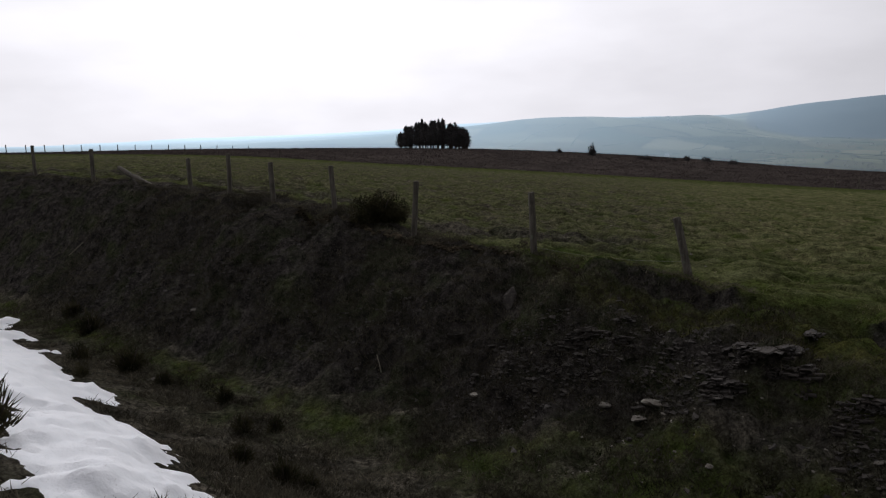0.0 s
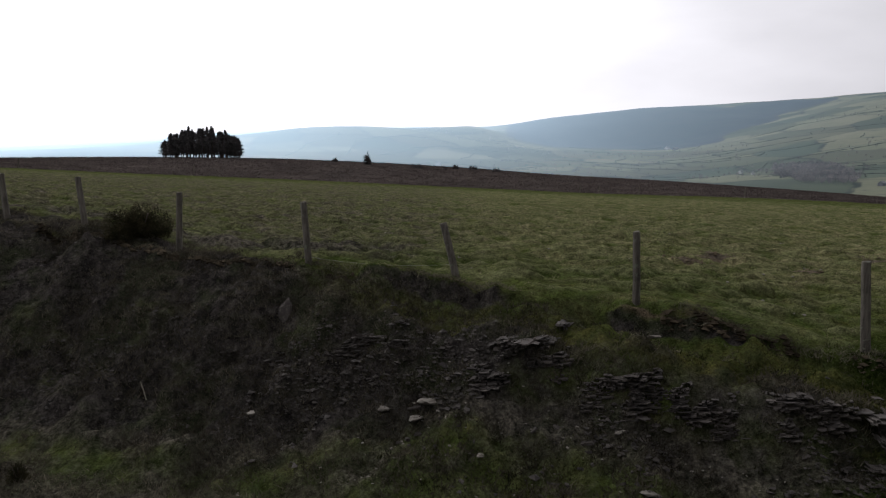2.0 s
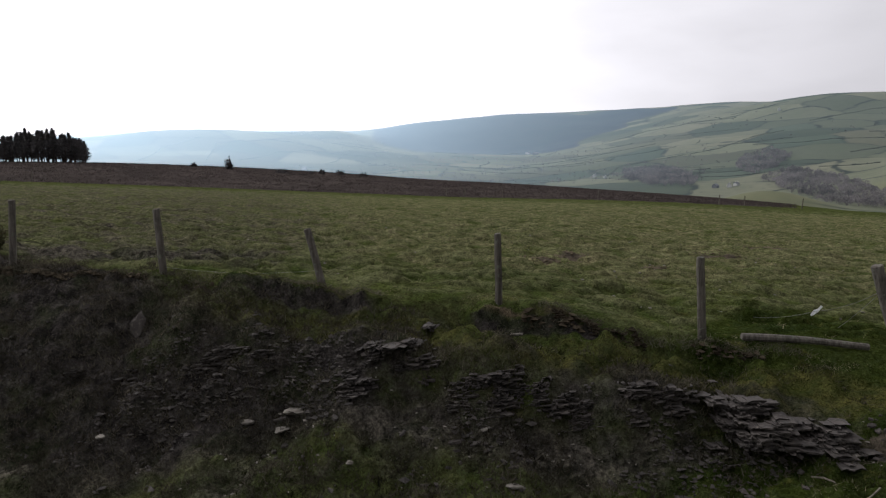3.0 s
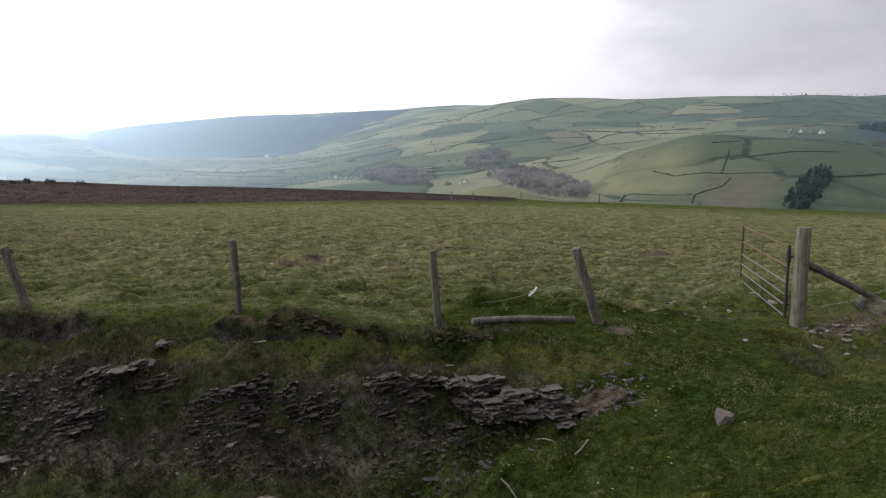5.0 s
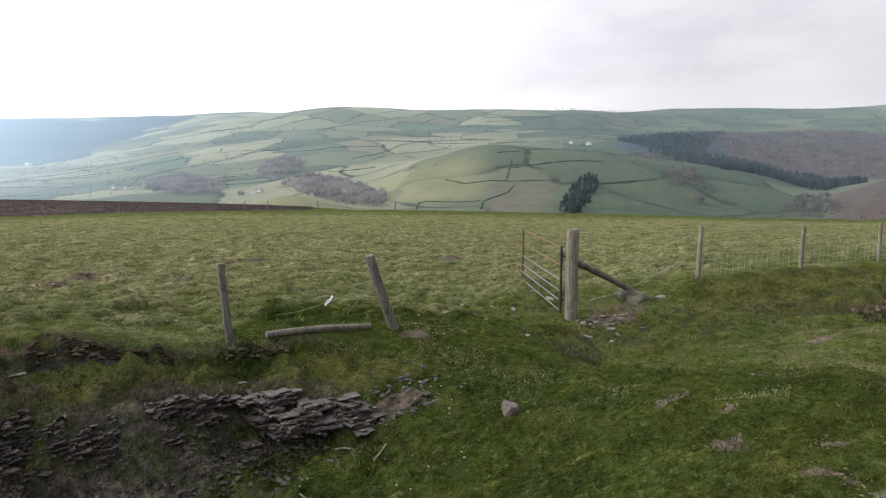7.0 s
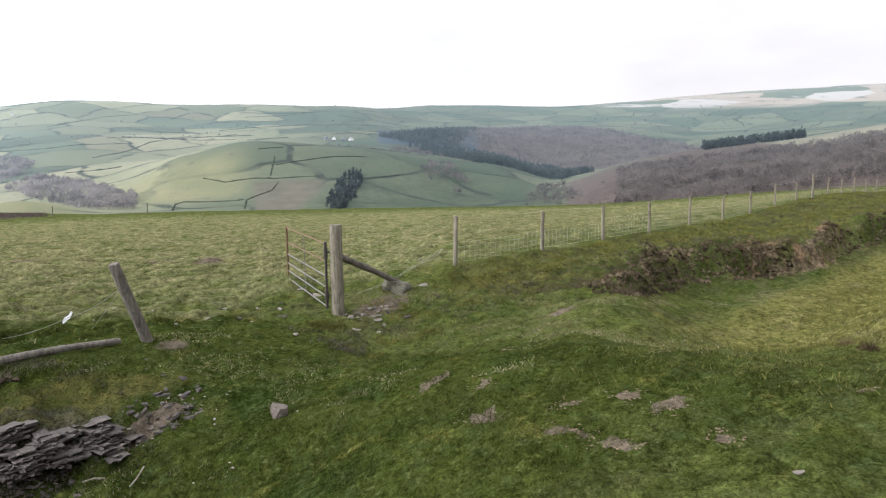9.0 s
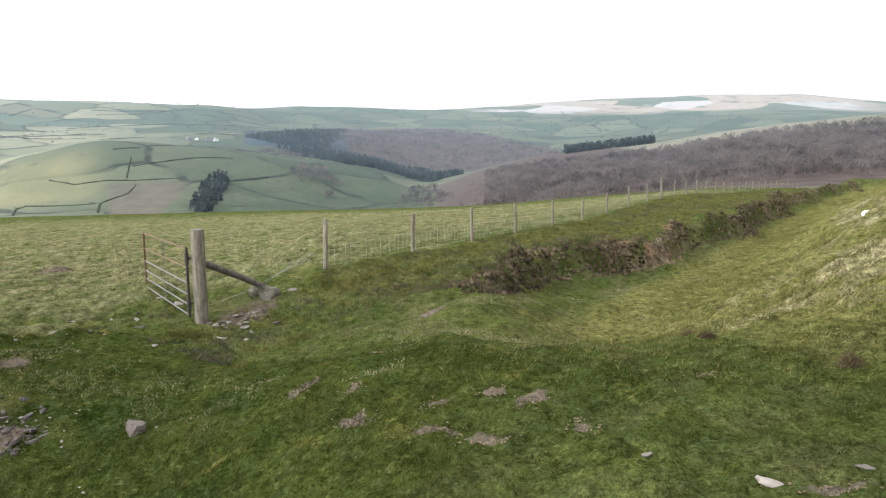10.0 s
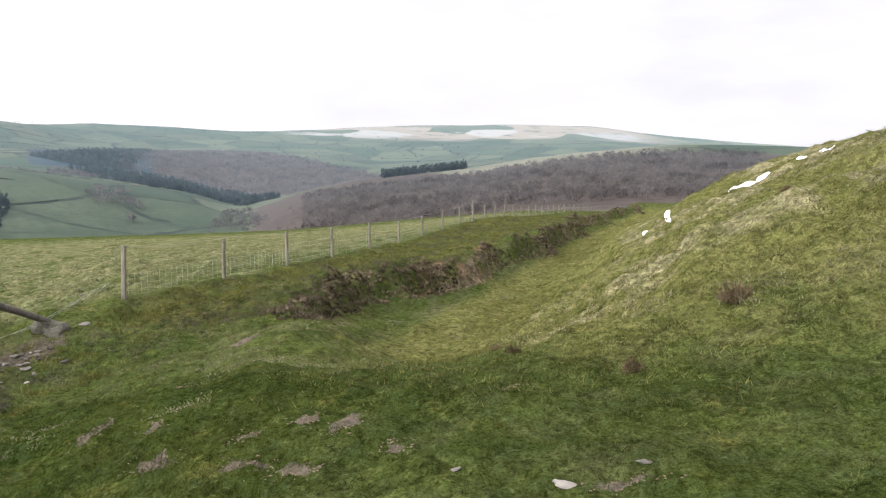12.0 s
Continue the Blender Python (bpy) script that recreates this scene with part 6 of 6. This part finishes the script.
def hedge(points, tall, seed, material=HEDGE, whole=1.0):
    """A hedgerow along a line: an unbroken ragged bank of twigs with here and there a taller thorn."""
    g = np.random.default_rng(seed)
    P = np.array(points, float)
    seg = np.hypot(*np.diff(P, axis=0).T)
    at = np.concatenate([[0], np.cumsum(seg)])
    n = max(8, int(at[-1] / 2.0))
    t = np.linspace(0, at[-1], n)
    x, y = np.interp(t, at, P[:, 0]) + g.normal(0, 0.25, n), np.interp(t, at, P[:, 1]) + g.normal(0, 0.25, n)
    dx, dy = np.gradient(x), np.gradient(y)
    dl = np.hypot(dx, dy) + 1e-6
    nx_, ny_ = -dy / dl, dx / dl
    h = tall * 0.7 * (1 + 0.9 * fbm(t, 0 * t + seed, 14, 3, 7)) * g.uniform(0.85, 1.15, n)
    h *= np.where(fbm(t, 0 * t + seed, 60, 2, 8) > -0.36, 1, 0.25)
    w = 0.9 * g.uniform(0.8, 1.2, n)
    z = land(x, y)
    rows = []
    for side, up in ((-1.0, -0.1), (-0.9, 0.6), (-0.35, 1.0), (0.4, 0.97), (0.9, 0.55), (1.0, -0.1)):
        rows.append(np.stack([x + nx_ * side * w, y + ny_ * side * w, z + up * h + g.normal(0, 0.08, n)], 1))
    v = np.stack(rows, 1).reshape(-1, 3)
    i, j = np.meshgrid(np.arange(n - 1), np.arange(5), indexing="ij")
    i, j = i.ravel(), j.ravel()
    f = np.stack([i * 6 + j, i * 6 + j + 1, (i + 1) * 6 + j + 1, (i + 1) * 6 + j], 1)
    tri_f = np.vstack([f[:, [0, 1, 2]], f[:, [0, 2, 3]]])
    m = n * 3
    k = g.integers(0, n, m)
    c = np.stack([x[k], y[k], z[k] + h[k] * g.uniform(0.3, 1.1, m)], 1) + g.normal(0, 0.45, (m, 3)) * np.array([1, 1, 0.3])
    tall_k = g.random(m) < 0.012
    twig = c[:, None] + g.normal(0, 0.5, (m, 3, 3)) * np.where(tall_k, 2.2, 1)[:, None, None] + np.array([0, 0, 1]) * np.where(tall_k, 1.6, 0)[:, None, None]
    faces = np.vstack([tri_f, len(v) + np.arange(3 * m).reshape(-1, 3)])
    ob = sheet("hedge", np.vstack([v, twig.reshape(-1, 3)]), faces, material)
    return tagged(ob, "dark clipped hedgerow between hillside pastures", "hedge", "hedges across the valley")


HEDGES = []
HEDGES.append([(778, 371), (832, 392), (848, 389), (841, 314), (848, 311)])
HEDGES.append([(771, 282), (839, 304), (866, 300), (890, 289), (924, 290)])
HEDGES.append([(948, 308), (989, 317), (1025, 325)])
HEDGES.append([(990, 313), (1023, 276), (1058, 242), (1089, 198)])
HEDGES.append([(939, 399), (923, 362), (937, 325), (940, 297), (958, 242)])
HEDGES.append([(1054, 359), (1078, 328)])
HEDGES.append([(1807, 645), (1846, 601), (1889, 559)])
HEDGES.append([(964, 174), (1006, 136)])
HEDGES.append([(1032, 1141), (1211, 1289), (1328, 1285), (1399, 1256), (1498, 1225), (1662, 1253), (1765, 1237)])
HEDGES.append([(1205, 1727), (1274, 1684), (1384, 1636), (1524, 1631), (1615, 1560)])
HEDGES.append([(1769, 1973), (1981, 1968), (2043, 1856), (2085, 1648)])
HEDGES.append([(1202, 767), (1238, 682)])
HEDGES.append([(1402, 832), (1581, 837), (1703, 860), (1928, 848)])
HEDGES.append([(1981, 1306), (2255, 1287), (2352, 1221)])
HEDGES.append([(2344, 1100), (2475, 1090)])
HEDGES.append([(1209, 1037), (1116, 961), (1009, 860)])
HEDGES.append([(954, 1607), (1003, 1520), (1066, 1450), (1090, 1367)])
HEDGES.append([(924, 1366), (999, 1288)])
HEDGES.append([(1194, 1263), (1215, 979)])
HEDGES.append([(1523, 1149), (1524, 1006), (1662, 880)])
HEDGES.append([(1040, 1633), (1181, 1598), (1256, 1525), (1397, 1511)])
HEDGES.append([(925, 1851), (1015, 1742), (1075, 1576)])
HEDGES.append([(777, 1931), (841, 1682)])
HEDGES.append([(906, 1243), (962, 1149)])
HEDGES.append([(800, 1372), (879, 1267)])
HEDGES.append([(330, 1796), (391, 2044), (424, 2146)])
HEDGES.append([(424, 2146), (511, 2173), (575, 2184)])
HEDGES.append([(416, 1822), (570, 2034), (708, 2103), (805, 2047), (889, 2012)])
HEDGES.append([(582, 2209), (668, 2199), (753, 2136), (795, 2065)])
HEDGES.append([(462, 1644), (598, 1771), (656, 1566), (831, 1662)])
HEDGES.append([(165, 1740), (267, 2101), (390, 2231)])
HEDGES.append([(872, 2320), (1011, 2294), (1111, 2232)])

# paler copies of the hedge and twig colours, lightened for distance haze
HAZED_HEDGE = leaf_material("haze_paled_hedge_twigs", (0.100, 0.112, 0.086), (0.150, 0.156, 0.126), 0.05, haze=True)
HAZED_TREES = leaf_material("haze_paled_bare_twigs", (0.19, 0.172, 0.172), (0.28, 0.255, 0.25), 0.02, haze=True)
k = 0
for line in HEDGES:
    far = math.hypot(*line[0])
    hedge(line, 1.25 if far < 1250 else 1.8, 500 + k, HEDGE if far < 1250 else HAZED_HEDGE)
    k += 1


g = np.random.default_rng(31)
for k in range(46):
    b, r = g.uniform(14, 52), g.uniform(1350, 2900)
    x, y = at_bearing(b, r)
    turn, L = radians(b + g.choice([8, 75, 95, 20])) + g.normal(0, 0.2), g.uniform(70, 240)
    hedge([(x, y), (x + 0.5 * L * math.sin(turn + 0.1), y + 0.5 * L * math.cos(turn + 0.1)), (x + L * math.sin(turn), y + L * math.cos(turn))], 1.8, 700 + k, HAZED_HEDGE)


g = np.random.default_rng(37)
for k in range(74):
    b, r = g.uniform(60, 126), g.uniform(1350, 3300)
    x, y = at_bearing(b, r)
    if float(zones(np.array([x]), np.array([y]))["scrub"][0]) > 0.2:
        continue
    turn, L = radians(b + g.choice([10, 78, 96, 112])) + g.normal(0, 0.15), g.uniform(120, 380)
    hedge([(x, y), (x + 0.5 * L * math.sin(turn + 0.1), y + 0.5 * L * math.cos(turn + 0.1)), (x + L * math.sin(turn), y + L * math.cos(turn))], 1.8, 800 + k, HAZED_HEDGE)


def bearing_block(b0, b1, r0, r1, n=6):
    """A block of land between two bearings and two distances."""
    bs = [b0 + (b1 - b0) * i / n for i in range(n + 1)]
    return [at_bearing(b, r0) for b in bs] + [at_bearing(b, r1) for b in reversed(bs)]


grove("wood", scatter([(1167, 1226), (1202, 1165), (1173, 1071), (1012, 869), (899, 786), (877, 852), (964, 1006)], 9, 900, 1, False), 9, False, HAZED_TREES, 1, "bare grey wood in the valley bottom")
grove("wood", scatter([(1209, 951), (1363, 1054), (1440, 1035), (1346, 920), (1174, 831), (1089, 824)], 9, 800, 2, False), 9, False, HAZED_TREES, 2, "dusky copse on the hill pasture")
grove("wood", scatter([(1045, 772), (1174, 803), (1093, 661), (891, 472), (784, 416), (782, 473), (866, 573)], 8, 1300, 3, False), 9, False, HAZED_TREES, 3, "leafless wood filling a side valley")
grove("plantation", scatter([(750, 186), (938, 210), (985, 205), (980, 183), (913, 176), (760, 160)], 6, 300, 4, False), 8.5, True, SPRUCE, 4, "narrow dark conifer belt on the round hill", 34)
grove("wood", scatter([(1042, 111), (1116, 100), (1131, 66), (1011, 33), (942, 46), (990, 91)], 8, 260, 5), 10, False, BARE_TREES, 5, "bare brown copse on the round hill's flank", 34)
grove("wood", scatter([(900, -40), (1058, -64), (1128, -114), (880, -110)], 9, 260, 6), 9, False, BARE_TREES, 6, "grey bare trees in the dingle", 30)
grove("plantation", scatter([(1882, 309), (1975, 221), (2290, 50), (1767, 85), (1776, 214)], 6, 2400, 7), 11, True, SPRUCE, 7, "square dark spruce plantation", 14)
grove("wood", scatter([at_bearing(b_, r_) for b_, r_ in ((86.5, 1660), (92, 1660), (100, 1660), (106, 1660), (107.5, 1760), (104, 2030), (100, 2320), (97, 2520), (92, 2520), (86.5, 2520))], 11, 6000, 8), 10, False, BARE_TREES, 8, "brown leafless hanging wood", 34)
grove("plantation", scatter([(1721, 208), (1726, 84), (1644, -39), (1693, -137), (1496, -218), (1282, -124), (1355, -76), (1299, 32), (1633, 145)], 8, 1900, 9), 12, True, SPRUCE, 9, "dark conifers along the wooded dingle")
grove("wood", scatter(bearing_block(100, 136, 640, 1010), 8, 7800, 10), 8, False, BARE_TREES, 10, "purple-brown leafless wood across the steep hillside", 40)
grove("wood", scatter(bearing_block(92.5, 103, 640, 900), 12, 700, 11), 5, False, BARE_TREES, 11, "thin birch scrub at the wood's edge", 24)
grove("plantation", scatter(bearing_block(106.3, 113.2, 1130, 1200), 6, 520, 12, False), 11, True, SPRUCE, 12, "strip of dark spruce on the hill's shoulder", 34)
grove("wood", scatter([(1689, 251), (1745, 215), (1683, 134), (1412, 132), (1434, 197)], 12, 260, 13), 8, False, BARE_TREES, 13, "bare trees behind the round hill")
g = np.random.default_rng(77)
b, r = g.uniform(16, 50, 900), g.uniform(1350, 2900, 900)
tx, ty = r * np.sin(np.radians(b)), r * np.cos(np.radians(b))
kk = fbm(tx, ty, 300, 3, 105) > 0.08
grove("hedgerow_trees", np.stack([tx[kk], ty[kk]], 1), 7, False, HAZED_TREES, 15, "scattered trees along the valley fields")
b, r = g.uniform(50, 100, 420), g.uniform(1300, 3000, 420)
tx, ty = r * np.sin(np.radians(b)), r * np.cos(np.radians(b))
kk = fbm(tx, ty, 200, 3, 107) > 0.10
grove("hedgerow_trees", np.stack([tx[kk], ty[kk]], 1), 7, False, BARE_TREES, 16, "scattered thorns and ash trees on the pastures")
b, r = g.uniform(70, 122, 500), g.uniform(2300, 3600, 500)
tx, ty = r * np.sin(np.radians(b)), r * np.cos(np.radians(b))
kk = fbm(tx, ty, 260, 3, 109) > 0.10
grove("hedgerow_trees", np.stack([tx[kk], ty[kk]], 1), 9, False, BARE_TREES, 18, "small shelter belts along the far ridge")
b, r = g.uniform(-10, -7, 30), g.uniform(900, 1000, 30)
grove("hedgerow_trees", np.stack([r * np.sin(np.radians(b)), r * np.cos(np.radians(b))], 1), 6, False, HAZED_TREES, 17, "few faint trees on the hazy skyline")


def farm(x, y, long, deep, tall, turn, seed, white=True):
    """A long plain farm building with a pitched roof."""
    thing = empty("farmhouse" if white else "barn", x, y, height(x, y) - 0.5, turn)
    a, b = long / 2, deep / 2
    bm = bmesh.new()
    ridge = tall + deep * 0.4
    v = [bm.verts.new(p) for p in ((-a, -b, 0), (a, -b, 0), (a, b, 0), (-a, b, 0), (-a, -b, tall), (a, -b, tall), (a, b, tall), (-a, b, tall), (-a, 0, ridge), (a, 0, ridge))]
    for f in ((0, 1, 5, 4), (2, 3, 7, 6), (1, 2, 6, 9, 5), (3, 0, 4, 8, 7)):
        bm.faces.new([v[i] for i in f])
    part("wall", bm, WHITEWASH if white else ROOF, thing, "whitewashed wall" if white else "grey sheeted wall")
    bm = bmesh.new()
    for sgn in (-1, 1):
        eave = [bm.verts.new((sx_, sgn * (b + 0.4), tall - 0.2)) for sx_ in (-a - 0.4, a + 0.4)]
        top = [bm.verts.new((sx_, 0, ridge + 0.12)) for sx_ in (-a - 0.4, a + 0.4)]
        bm.faces.new((eave[0], eave[1], top[1], top[0]))
    bmesh.ops.remove_doubles(bm, verts=bm.verts[:], dist=0.01)
    bmesh.ops.solidify(bm, geom=bm.faces[:], thickness=0.15)
    part("roof", bm, ROOF, thing)
    if white:
        for sx_ in (-a + 0.6, a - 0.6):
            bm = bmesh.new()
            bmesh.ops.create_cube(bm, size=1)
            bmesh.ops.scale(bm, vec=(0.8, 0.8, 1.6), verts=bm.verts[:])
            ch = part("chimney", bm, WHITEWASH, thing)
            ch.location = (sx_, 0, ridge + 0.5)
    tagged(thing, "small white farmhouse far down the valley" if white else "long grey farm shed among the far fields", "building", "farms across the valley")


FARMS = [(1038, 1177, 11, 7, 5, 30, True), (1018, 1120, 8, 6, 3, 60, True), (909, 748, 12, 7, 4, 20, False), (925, 735, 10, 7, 4, 40, True), (945, 738, 9, 6, 4, 10, True), (1812, 434, 22, 10, 5, 20, False), (1812, 414, 20, 10, 4, 10, True),
         (1791, 383, 24, 11, 5, 15, False), (1784, 363, 20, 10, 4, 25, True), (2159, 1537, 14, 8, 6, 40, True), (1643, 2258, 30, 12, 5, 35, True), (1605, 2157, 34, 12, 5, 30, False), (527, 1640, 26, 11, 5, 70, True), (545, 1690, 20, 9, 4, 60, False)]
for k, (x, y, a, b, h, turn, white) in enumerate(FARMS):
    farm(x, y, a, b, h, turn, k, white)
